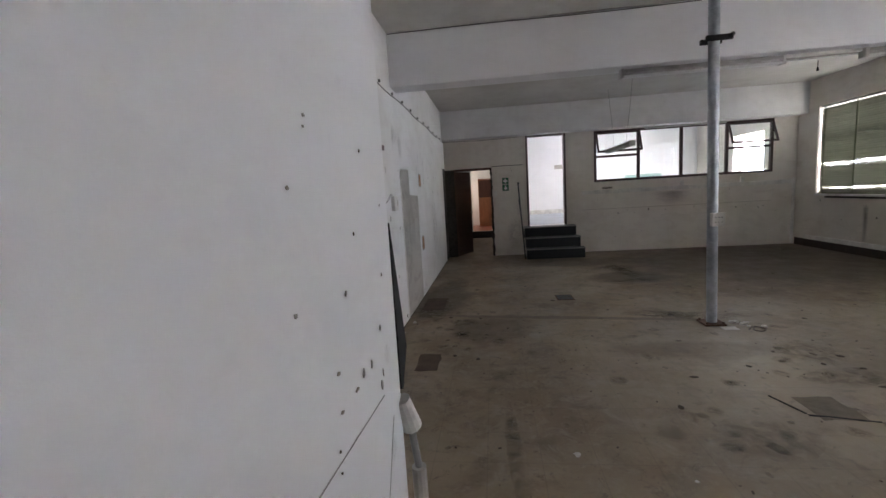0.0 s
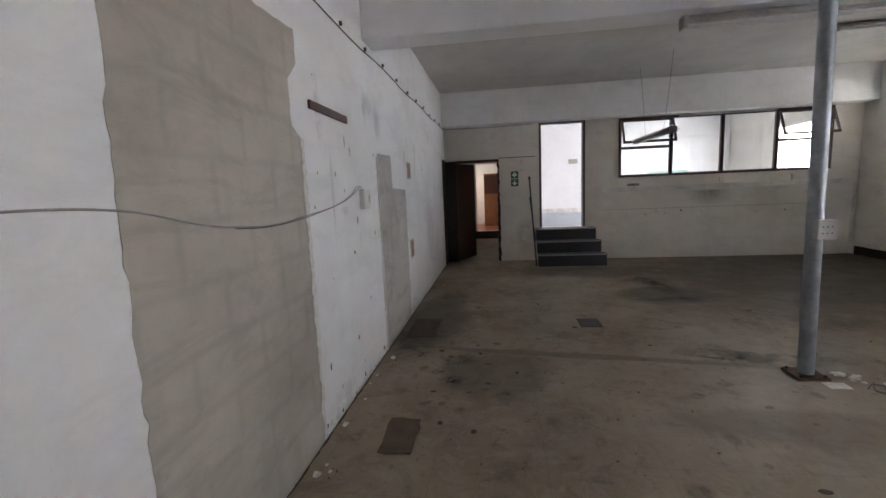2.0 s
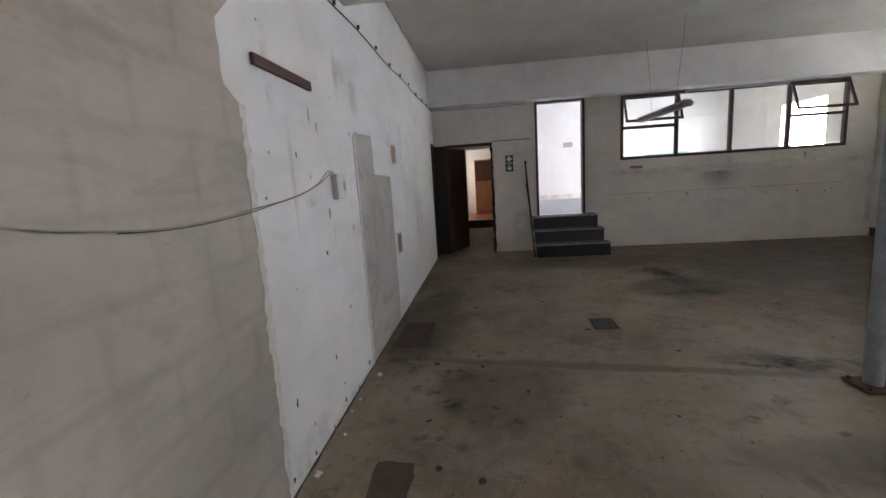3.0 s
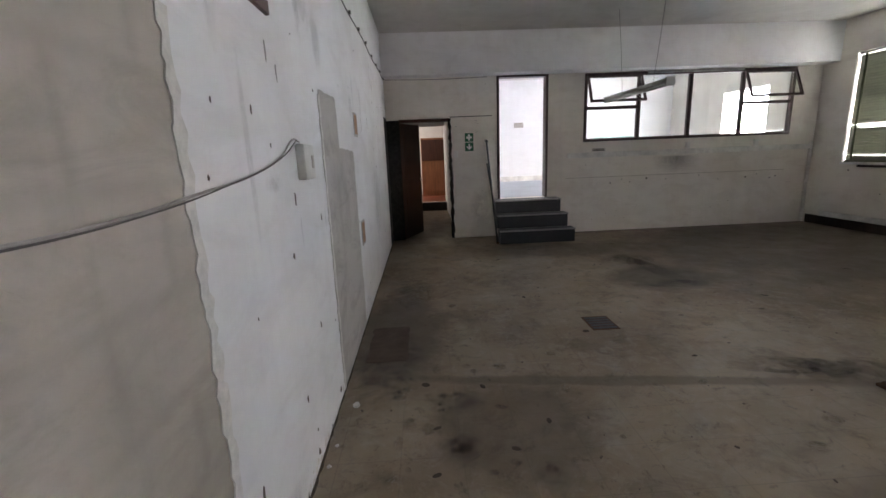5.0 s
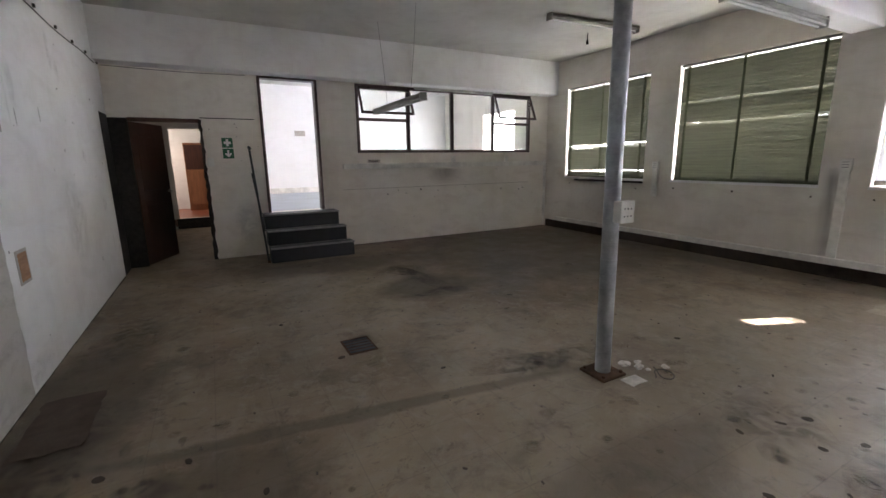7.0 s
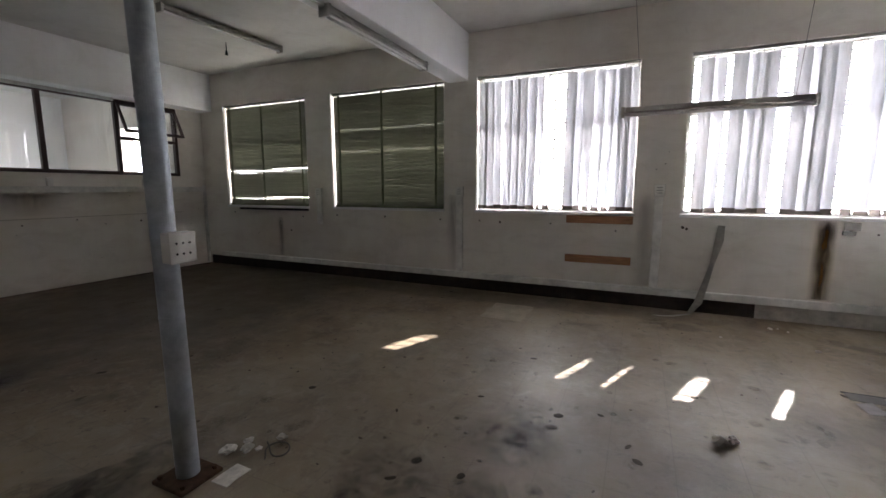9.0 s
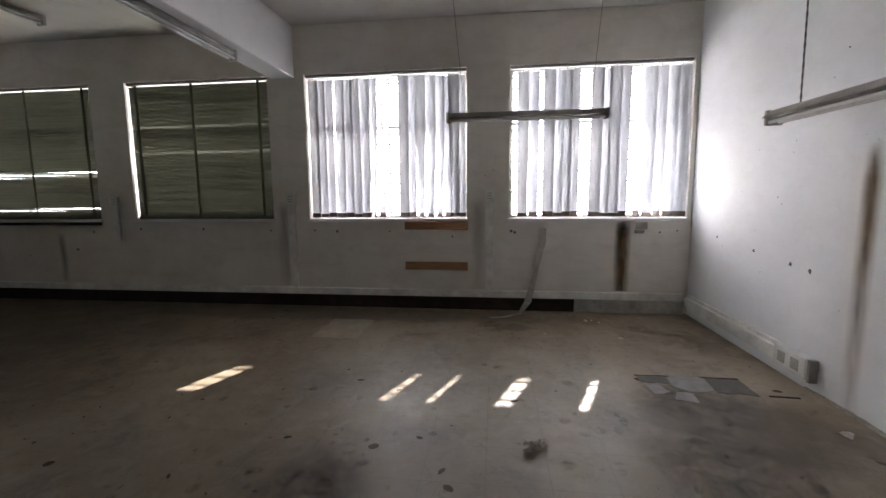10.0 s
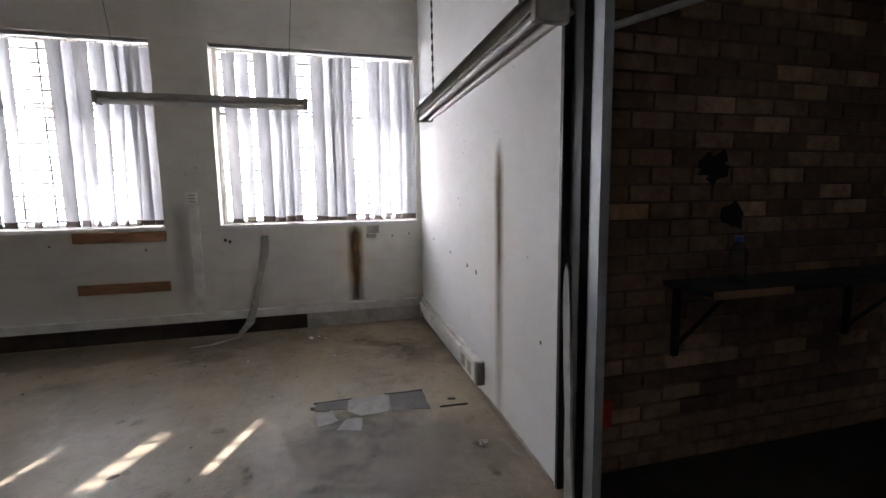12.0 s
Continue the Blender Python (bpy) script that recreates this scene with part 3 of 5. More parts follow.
# ---- inner window in the north wall ----
iw = thing("window_5", "maroon framed inner window with two open top sashes", "window", "", "structure")
yf0, yf1 = YN - 0.012, YN + 0.05
fr = bmesh.new()
a, b, c, d = IWIN
for u0, u1, v0, v1 in ((a, b, c, c + 0.05), (a, b, d - 0.05, d), (a, a + 0.05, c + 0.05, d - 0.05), (b - 0.05, b, c + 0.05, d - 0.05)):
    add_box(fr, u0, u1, yf0, yf1, v0, v1)
part("window_frame", fr, MAROON, iw)
MULL = (2.985, 3.87, 4.79)
for mx in MULL:
    box_part("mullion", MAROON, iw, mx - 0.03, mx + 0.03, yf0 + 0.003, yf1 - 0.003, c + 0.05, d - 0.05, 0.003)
for u0, u1 in ((a + 0.05, MULL[0] - 0.03), (MULL[2] + 0.03, b - 0.05)):
    box_part("transom", MAROON, iw, u0, u1, yf0 + 0.004, yf1 - 0.004, 2.09, 2.14, 0.003)
    box_part("pane", GLASS, iw, u0, u1, YN + 0.018, YN + 0.022, c + 0.05, 2.09, 0).visible_shadow = False
for u0, u1 in ((MULL[0] + 0.03, MULL[1] - 0.03), (MULL[1] + 0.03, MULL[2] - 0.03)):
    box_part("pane", GLASS, iw, u0, u1, YN + 0.018, YN + 0.022, c + 0.05, d - 0.05, 0).visible_shadow = False


def sash(u0, u1):
    """Top-hung light, swung out over the room."""
    w, h = u1 - u0, 0.475
    bm = bmesh.new()
    for p, q, v0, v1 in ((0, w, -0.035, 0), (0, w, -h, -h + 0.035), (0, 0.035, -h + 0.035, -0.035), (w - 0.035, w, -h + 0.035, -0.035)):
        add_box(bm, p, q, -0.03, 0, v0, v1)
    s = part("sash", bm, MAROON, iw)
    s.matrix_basis = pose(u0, YN - 0.014, 2.62, -24, 0, 0)
    p = box_part("pane", GLASS, s, 0.035, w - 0.035, -0.017, -0.013, -h + 0.035, -0.035, 0)
    p.visible_shadow = False


sash(a + 0.03, MULL[0] + 0.02)
sash(MULL[2] - 0.01, b - 0.02)

# ---- doorways ----
d1 = thing("door_1", "maroon door frame at the head of black steps", "door frame", "", "structure")
for u0, u1, v0, v1, n in ((0.555, 0.597, 0.655, 2.70, "jamb"), (1.383, 1.425, 0.655, 2.70, "jamb"), (0.597, 1.383, 2.655, 2.683, "head")):
    box_part(n, MAROON, d1, u0, u1, YN - 0.012, YN + 0.155, v0, v1 if n == "head" else 2.683, 0.004)
d2 = thing("door_2", "dark stained wooden door standing open to the corridor", "door", "", "structure")
leaf = box_part("leaf", DARK_WOOD, d2, 0, 0.78, 0, 0.042, 0.012, 1.99, 0.004)
leaf.matrix_basis = pose(-1.08, YN + 0.03, 0, 0, 0, 66)
for z0, z1 in ((0.2, 0.85), (1.05, 1.8)):
    box_part("panel", DARK_WOOD, leaf, 0.12, 0.66, -0.006, 0.0, z0, z1, 0.003)
box_part("door_handle", NOSING, leaf, 0.70, 0.73, -0.05, -0.002, 1.0, 1.03, 0.004)
box_part("jamb", CHARRED, d2, XW, -1.09, YN - 0.02, YN + 0.12, 0, 2.03, 0.006, "blackened timber jamb")
box_part("head", DARK_WOOD, d2, -1.09, -0.245, YN - 0.006, YN + 0.12, 1.99, 2.04, 0.004)
box_part("lining", CHARRED, d2, XW, XW + 0.006, 9.12, YN - 0.021, 0, 2.06, 0.001, "blackened torn strip of wall lining")
bm = bmesh.new()
slab(bm, ragged([(-0.262, 0.0), (-0.215, 0.0), (-0.225, 2.03), (-0.262, 2.03)], 0.06, 0.012, 4), "y", YN - 0.014, YN + 0.1)
part("jamb", bm, CHARRED, d2, "broken dark jamb edge")
d3 = thing("door_3", "white painted frame of the end doorway", "door frame", "", "structure")
for u0, u1, v0, v1, n in ((-0.97, -0.90, 0.22, 2.17, "jamb"), (-0.12, -0.07, 0.22, 2.17, "jamb"), (-0.97, -0.07, 2.17, 2.23, "head"), (-0.95, -0.05, 0.0, 0.225, "threshold")):
    box_part(n, CHARRED if n == "threshold" else PAINT, d3, u0, u1, 13.47, 13.5, v0, v1, 0.003)
cup = thing("wooden_cupboard", "brown wooden cupboard standing in the end room", "cupboard")
box_part("body", PANEL_WOOD, cup, -0.75, 0.55, 15.4, 15.95, 0.215, 1.95, 0.006)
box_part("door", PANEL_WOOD, cup, -0.73, -0.11, 15.375, 15.4, 0.35, 1.25, 0.004)
box_part("door", PANEL_WOOD, cup, -0.09, 0.53, 15.375, 15.4, 0.35, 1.25, 0.004)
box_part("shelf_panel", DARK_WOOD, cup, -0.73, 0.53, 15.38, 15.4, 1.28, 1.9, 0.003)

# ---- steps and rail ----
st = thing("steps", "three black rubber-covered steps with worn grey nosings", "steps", "", "structure")
FR = (8.80, 9.02, 9.25)
for i, y0 in enumerate(FR):
    z1 = 0.218 * (i + 1)
    x1 = 1.67 - 0.05 * i
    box_part("riser", STEP_BLACK, st, 0.46, x1, y0, FR[i + 1] if i < 2 else YN - 0.013, 0 if i == 0 else z1 - 0.218, z1 - 0.012, 0.006)
    box_part("tread", STEP_TOP, st, 0.455, x1 + 0.005, y0 + 0.028, (FR[i + 1] if i < 2 else YN - 0.013), z1 - 0.012, z1, 0.002)
    box_part("nosing", NOSING, st, 0.453, x1 + 0.007, y0 - 0.012, y0 + 0.028, z1 - 0.02, z1 + 0.003, 0.005)
rail = thing("handrail", "dark steel handrail leaning beside the steps", "handrail")
rod_part("pole", STUD_DARK, rail, (0.43, 8.9, 0.0), (0.35, 9.42, 1.66), 0.016)
rod_part("pole", STUD_DARK, rail, (0.422, 8.99, 0.45), (0.36, 9.46, 1.27), 0.013)
rod_part("knob", STUD_DARK, rail, (0.36, 9.42, 1.63), (0.36, 9.545, 1.65), 0.022)
rod_part("foot", RUST, rail, (0.43, 8.9, 0.0), (0.43, 8.9, 0.03), 0.02)


# ---- steel column ----
COL = (2.01, 4.23)
col = thing("steel_column", "galvanised steel pipe column with a rusty foot", "column", "", "structure")
LEAN = -0.045 / H


def col_x(z):
    return COL[0] + LEAN * z


rod_part("shaft", STEEL_BLUE, col, (*COL, 0.02), (col_x(H), COL[1], H), 0.050, sides=32)
for z in (0.785, 1.72):
    rod_part("collar", STEEL_BLUE, col, (col_x(z), COL[1], z - 0.005), (col_x(z), COL[1], z + 0.005), 0.052, sides=32)
box_part("base_plate", RUST, col, COL[0] - 0.11, COL[0] + 0.10, COL[1] - 0.11, COL[1] + 0.10, 0.0, 0.02, 0.005, "rusty base plate")
for sx in (-0.085, 0.075):
    for sy in (-0.085, 0.075):
        rod_part("bolt", RUST, col, (COL[0] + sx, COL[1] + sy, 0.02), (COL[0] + sx, COL[1] + sy, 0.036), 0.011, sides=6)
cx = col_x(2.83)
box_part("clamp", BLACK, col, cx - 0.10, cx + 0.14, COL[1] - 0.078, COL[1] - 0.045, 2.81, 2.86, 0.006, "black pipe clamp")
box_part("clamp", BLACK, col, cx - 0.10, cx + 0.10, COL[1] + 0.045, COL[1] + 0.075, 2.81, 2.86, 0.006)
rod_part("bolt", BLACK, col, (cx + 0.10, COL[1] - 0.1, 2.835), (cx + 0.16, COL[1] - 0.02, 2.87), 0.02)
sb = thing("socket_box", "white surface socket box strapped to the column", "socket")
bx0, bx1, by = col_x(1.1) - 0.05, col_x(1.1) + 0.065, COL[1] - 0.052
box_part("back_box", WHITE_PL, sb, bx0, bx1, by - 0.055, by, 1.035, 1.165, 0.006)
box_part("face_plate", WHITE_PL, sb, bx0 - 0.002, bx1 + 0.002, by - 0.062, by - 0.055, 1.033, 1.167, 0.003)
for fx in (0.25, 0.5, 0.75):
    for dz in (0.045, 0.09):
        hx = bx0 + (bx1 - bx0) * fx
        rod_part("socket_hole", BLACK, sb, (hx, by - 0.0635, 1.03 + dz), (hx, by - 0.061, 1.03 + dz), 0.005, sides=8)


# ---- fluorescent battens ----
def batten(name, a, b, label, mat, chains=(), tubes=2):
    """A batten from a to b; chains: (share along, top point)."""
    a, b = Vector(a), Vector(b)
    lamp = thing(name, label, "lamp", "fluorescent battens")
    way = b - a
    L = way.length
    rot = Matrix.Translation(a) @ way.to_track_quat("Y", "Z").to_matrix().to_4x4()
    bm = bmesh.new()
    add_box(bm, -0.035, 0.035, 0, L, 0, 0.05, 0.006)
    bm2 = bmesh.new()
    for s in (-1, 1):
        vs = [bm2.verts.new(p) for p in ((s * 0.034, 0.04, 0.045), (s * 0.085, 0.04, 0.0), (s * 0.085, L - 0.04, 0.0), (s * 0.034, L - 0.04, 0.045))]
        bm2.faces.new(vs)
        vs = [bm2.verts.new(p) for p in ((s * 0.035, 0.04, 0.048), (s * 0.087, 0.04, 0.003), (s * 0.087, L - 0.04, 0.003), (s * 0.035, L - 0.04, 0.048))]
        bm2.faces.new(vs)
    for n, m, mt in (("body", bm, mat), ("reflector", bm2, mat)):
        part(n, m, mt, lamp).matrix_basis = rot
    offs = (-0.028, 0.028) if tubes == 2 else (0.0,)
    for o in offs[:tubes]:
        rod_part("tube", TUBE, lamp, (o, 0.03, -0.02), (o, L - 0.03, -0.02), 0.013, sides=14).matrix_basis = rot
    for yy in (0.0, L - 0.03):
        box_part("end_cap", mat, lamp, -0.05, 0.05, yy, yy + 0.03, -0.04, 0.055, 0.006).matrix_basis = rot
    for f, top, beads in chains:
        p = a + way * f + Vector((0, 0, 0.05))
        top = Vector(top)
        if beads:
            n = int((top - p).length / 0.028)
            bm = bmesh.new()
            for i in range(n):
                q = p.lerp(top, (i + 0.5) / n)
                bmesh.ops.create_cube(bm, size=1, matrix=Matrix.LocRotScale(q, Euler((0, 0, (i % 2) * 1.57)), (0.011, 0.003, 0.03)))
            part("chain", bm, CABLE_DARK, lamp)
        else:
            cable_part("wire", CABLE_DARK, [p, (p + top) / 2 + Vector((0.008, 0.004, 0)), top], 0.0022, lamp)
    return lamp


batten("hanging_lamp", (5.49, 2.58, 2.08), (5.49, 1.06, 2.08), "grey fluorescent batten hung on thin chains before the windows", ENAMEL, [(0.12, (5.49, 2.52, H), 0), (0.9, (5.49, 1.12, H), 0)])
batten("hanging_lamp", (4.29, 0.33, 1.80), (2.70, 0.33, 1.78), "dusty fluorescent batten hung on chains beside the partition", ENAMEL, [(0.16, (4.07, 0.33, H), 1), (0.875, (2.9, 0.33, H), 1)])
batten("hanging_lamp", (2.19, 9.0, 2.17), (2.10, 7.1, 2.15), "pale fluorescent batten hung on wires before the inner window", ENAMEL_PALE, [(0.3, (2.06, 8.42, H), 0), (0.78, (2.24, 7.55, H), 0)])
batten("beam_lamp", (1.2, 4.595, 2.665), (2.82, 4.595, 2.665), "fluorescent batten fixed under the beam", ENAMEL_PALE)
batten("beam_lamp", (3.55, 4.595, 2.665), (5.2, 4.595, 2.665), "fluorescent batten fixed under the beam", ENAMEL_PALE)
box_part("conduit", TRUNK, None, 2.83, 3.54, 4.575, 4.61, 2.69, 2.72, 0.003)
tagged(bpy.data.objects["conduit"], "thin white conduit between two lamps under the beam", "conduit")
batten("ceiling_lamp", (3.95, 7.1, 3.245), (5.55, 7.0, 3.245), "old fluorescent batten on the ceiling", ENAMEL, (), 1)
hk = thing("ceiling_hook", "small dark hook hanging from the ceiling", "hook")
rod_part("shank", BLACK, hk, (5.13, 7.55, 3.2), (5.13, 7.55, H), 0.006)
rod_part("bulb", BLACK, hk, (5.13, 7.55, 3.14), (5.13, 7.55, 3.2), 0.02, 0.012)
rose = thing("ceiling_rose", "old round ceiling fitting with peeling paint", "ceiling fitting")
rod_part("disc", TRUNK_DIRTY, rose, (5.75, 1.25, H - 0.02), (5.75, 1.25, H), 0.1, 0.11, 20)


# ---- trunking and skirting ----
def trunk(name, label, mat, *dims):
    t = box_part(name, mat, None, *dims, 0.004)
    return tagged(t, label, "trunking", "wall trunking")


trunk("skirting_trunking", "long off-white plastic trunking above the dark skirting", TRUNK, XE - 0.055, XE, 0.05, 9.2, 0.155, 0.235)
tagged(box_part("baseboard", PLINTH, None, XE - 0.02, XE, 1.2, 9.5, 0, 0.15, 0.002), "dark maroon skirting board", "baseboard", "", "structure")
tagged(box_part("baseboard_pale", TRUNK_DIRTY, None, XE - 0.03, XE, 0.02, 1.195, 0, 0.15, 0.003), "pale boxed skirting in the corner", "baseboard", "", "structure")
trunk("skirting_trunking", "white plastic trunking along the partition", TRUNK, 4.35, XE - 0.056, YS, YS + 0.05, 0.10, 0.20)
trunk("skirting_trunking", "white capping strip over the partition trunking", TRUNK, 4.35, XE - 0.056, YS, YS + 0.028, 0.204, 0.235)
lid_of = bpy.data.objects["skirting_trunking"]
for k in range(4):
    box_part("lid", TRUNK, lid_of, XE - 0.0585, XE - 0.055, 0.06 + k * 2.285, 0.05 + (k + 1) * 2.285, 0.162, 0.228, 0.001)
wr = thing("surface_wire", "thin wire along the top of the beam", "cable")
cable_part("wire", CABLE_DARK, [(-1.29, 4.44, 3.28), (-0.2, 4.44, 3.285), (0.9, 4.44, 3.275), (1.95, 4.44, 3.285)], 0.005, wr)
for y, z0, z1 in ((2.17, 0.236, 1.40), (4.56, 0.236, 1.38), (6.94, 0.8, 1.36)):
    d = thing("riser_trunking", "vertical dirty white trunking ending in a socket box", "trunking", "vertical trunking on the window wall")
    box_part("duct", TRUNK, d, XE - 0.035, XE, y - 0.045, y + 0.045, z0, z1 - 0.13, 0.004)
    box_part("box", TRUNK, d, XE - 0.045, XE, y - 0.055, y + 0.055, z1 - 0.13, z1, 0.005)
    for i in range(3):
        box_part("slot", GREY_PL, d, XE - 0.047, XE - 0.045, y - 0.03, y + 0.03, z1 - 0.1 + i * 0.03, z1 - 0.092 + i * 0.03, 0)
trunk("wall_trunking", "long white trunking under the inner window", TRUNK, 1.77, 6.095, YN - 0.06, YN, 1.30, 1.385)
trunk("wall_trunking", "narrow white duct down the corner of the room", TRUNK, 6.10, 6.15, YN - 0.03, YN, 0.02, 1.42)
tagged(box_part("score_line", CHIP_PALE, None, 1.75, 5.7, YN - 0.0025, YN + 0.001, 0.955, 0.961, 0), "thin line left by an old dado", "trim", "", "structure")
for x in (3.88, 5.1):
    bx = box_part("switch_box", WHITE_PL, None, x - 0.035, x + 0.035, YN - 0.05, YN, 1.388, 1.5, 0.006)
    tagged(bx, "small white socket box on the trunking", "socket", "boxes on the trunking")
bx = thing("vent_slot", "small brown slotted vent under the window", "vent")
box_part("frame", TRUNK_DIRTY, bx, 2.2, 2.43, YN - 0.012, YN, 1.40, 1.45, 0.003)
for i in range(3):
    box_part("slot", BLACK, bx, 2.22, 2.41, YN - 0.014, YN - 0.012, 1.408 + i * 0.014, 1.414 + i * 0.014, 0)
tagged(box_part("curtain_track", ENAMEL_PALE, None, 3.1, 4.75, YN - 0.05, YN - 0.016, 2.64, 2.683, 0.004), "pale metal track above the inner window", "track")
tagged(box_part("ledge_board", CHARRED, None, XE - 0.03, XE, 7.17, 8.7, 1.0, 1.035, 0.004), "dark broken sill board under the venetian blind", "sill board")
for z0 in (0.945, 0.47):
    tagged(box_part("batten_board", PLANK, None, XE - 0.03, XE, 2.42, 3.16, z0, z0 + 0.092, 0.004), "raw brown pine board screwed to the wall", "board", "pine boards on the wall")
so = thing("socket_outlet", "tilted grey double socket below the sill", "socket")
box_part("plate", TRUNK_DIRTY, so, XE - 0.03, XE, 0.44, 0.56, 0.95, 1.03, 0.004)
box_part("plate", GREY_PL, so, XE - 0.028, XE, 0.47, 0.57, 0.905, 0.945, 0.004)
so = thing("socket_outlet", "white double socket on the partition trunking", "socket")
box_part("box", WHITE_PL, so, 4.22, 4.55, YS, YS + 0.065, 0.085, 0.235, 0.008)
box_part("cover", GREY_PL, so, 4.19, 4.217, YS, YS + 0.055, 0.075, 0.23, 0.004)
for x in (4.32, 4.46):
    box_part("outlet", TRUNK_DIRTY, so, x - 0.04, x + 0.04, YS + 0.065, YS + 0.068, 0.12, 0.2, 0.001)
# peeled strip hanging from the sill
bm = bmesh.new()
prof = [(XE - 0.012, 1.56, 0.96), (XE - 0.02, 1.57, 0.8), (XE - 0.035, 1.62, 0.55), (XE - 0.07, 1.68, 0.3), (XE - 0.10, 1.73, 0.12), (XE - 0.22, 1.82, 0.02), (XE - 0.36, 2.0, 0.012), (XE - 0.46, 2.14, 0.03)]
prev = None
for i, (x, y, z) in enumerate(prof):
    w = 0.032 + 0.010 * math.sin(i * 2.1)
    r = [bm.verts.new((x, y - w, z)), bm.verts.new((x - 0.004, y + w, z + 0.006))]
    if prev:
        bm.faces.new((prev[0], prev[1], r[1], r[0]))
    prev = r
bmesh.ops.solidify(bm, geom=bm.faces[:], thickness=0.003)
tagged(part("peeled_strip", bm, TRUNK_DIRTY, None), "loose dirty strip peeled off the wall onto the floor", "strip")

# ---- west wall: bare patches, cable, switch ----
def patch(name, outline, axis, d0, d1, mat, parent, step=0.05, jitter=0.012, seed=1, label=""):
    bm = bmesh.new()
    slab(bm, ragged(outline, step, jitter, seed), axis, d0, d1)
    return part(name, bm, mat, parent, label)


patch("cement_patch", [(1.97, 0.0), (3.175, 0.0), (3.185, 0.9), (3.195, 1.8), (3.10, 1.86), (3.10, 2.1), (3.21, 2.2), (3.21, 2.38), (2.6, 2.36), (2.02, 2.34), (1.98, 1.4)], "x", XW - 0.01, XW + 0.002, CEMENT, wall_west, 0.05, 0.009, 3, "bare grey cement patch over blockwork")
patch("cement_patch", [(4.66, 0.0), (5.77, 0.0), (5.79, 1.5), (5.19, 1.52), (5.17, 1.84), (4.70, 1.83)], "x", XW - 0.01, XW + 0.002, CEMENT_PLAIN, wall_west, 0.05, 0.010, 5, "bare grey cement patch")
for k, (y0, z0, z1) in enumerate(((3.19, 0.05, 1.80), (4.665, 0.0, 1.80))):
    pts = [(y0 - 0.022, z0), (y0 + 0.02, z0), (y0 + 0.035, z1), (y0 - 0.008, z1)]
    patch("plaster_edge", pts, "x", XW + 0.002, XW + 0.006, PLASTER_EDGE, wall_west, 0.035, 0.012, 11 + k, "ragged white plaster edge")
tagged(box_part("timber_strip", DARK_WOOD, None, XW, XW + 0.018, 3.32, 3.93, 1.985, 2.035, 0.003), "dark brown timber strip fixed to the wall", "timber strip")
cb = thing("loose_cable", "grey cable sagging across the bare cement to a switch", "cable")
cable_part("wire", CABLE, [(XW + 0.012, y, z) for y, z in ((0.68, 1.44), (1.5, 1.475), (1.98, 1.465), (2.35, 1.39), (2.69, 1.355), (3.0, 1.36), (3.18, 1.375), (3.6, 1.41), (3.9, 1.47), (4.08, 1.54), (4.16, 1.53))], 0.0036, cb)
cable_part("wire", CABLE_DARK, [(XW + 0.016, y, z) for y, z in ((2.5, 1.363), (2.69, 1.350), (3.0, 1.355), (3.3, 1.379), (3.9, 1.466), (4.1, 1.532))], 0.0022, cb)
sw = thing("light_switch", "white surface light switch on the wall", "switch")
box_part("box", WHITE_PL, sw, XW, XW + 0.04, 4.13, 4.30, 1.36, 1.52, 0.006)
box_part("rocker", TRUNK_DIRTY, sw, XW + 0.04, XW + 0.045, 4.24, 4.27, 1.41, 1.47, 0.002)
wr = thing("surface_wire", "thin dark wire clipped along the top of the wall", "cable")
pts = [(XW + 0.012, 1.0 + 0.55 * i, 2.64 + 0.012 * math.sin(i * 1.9)) for i in range(16)]
cable_part("wire", CABLE_DARK, pts, 0.005, wr)
for i in range(0, 16):
    x, y, z = pts[i]
    box_part("clip", CABLE_DARK, wr, XW, XW + 0.02, y + 0.2, y + 0.215, z + 0.02, z + 0.05, 0.002)
wr = thing("surface_wire", "thin wire clipped under the ring beam", "cable")
cable_part("wire", CABLE_DARK, [(-1.28, YN - 0.01, 2.67), (-0.4, YN - 0.01, 2.655), (0.4, YN - 0.01, 2.67)], 0.004, wr)
tagged(box_part("door_line", CHARRED, None, -0.24, 0.47, YN - 0.008, YN, 2.05, 2.062, 0.001), "thin dark line of old trim beside the doorway", "trim", "", "structure")
for y, z, h in ((6.02, 1.73, 0.10), (6.0, 0.79, 0.11)):
    bx = thing("switch_recess", "empty recessed box in the wall with brown cardboard", "wall box", "empty boxes in the wall")
    box_part("rim", TRUNK_DIRTY, bx, XW, XW + 0.006, y - 0.09, y + 0.09, z - h, z + h, 0.002)
    box_part("back", PLANK, bx, XW + 0.006, XW + 0.008, y - 0.07, y + 0.07, z - h + 0.02, z + h - 0.02, 0)

# ---- signs on the north wall ----
sg = thing("exit_sign", "green and white safety sign with cross and arrow", "sign")
box_part("plate", GREEN_SIGN, sg, 0.005, 0.15, YN - 0.004, YN, 1.645, 1.785, 0.001)
box_part("plate", GREEN_SIGN, sg, 0.005, 0.15, YN - 0.004, YN, 1.49, 1.632, 0.001)
bm = bmesh.new()
add_box(bm, 0.06, 0.095, YN - 0.006, YN - 0.004, 1.665, 1.765)
add_box(bm, 0.03, 0.06, YN - 0.006, YN - 0.004, 1.698, 1.733)
add_box(bm, 0.095, 0.125, YN - 0.006, YN - 0.004, 1.698, 1.733)
part("cross", bm, SIGN_WHITE, sg)
bm = bmesh.new()
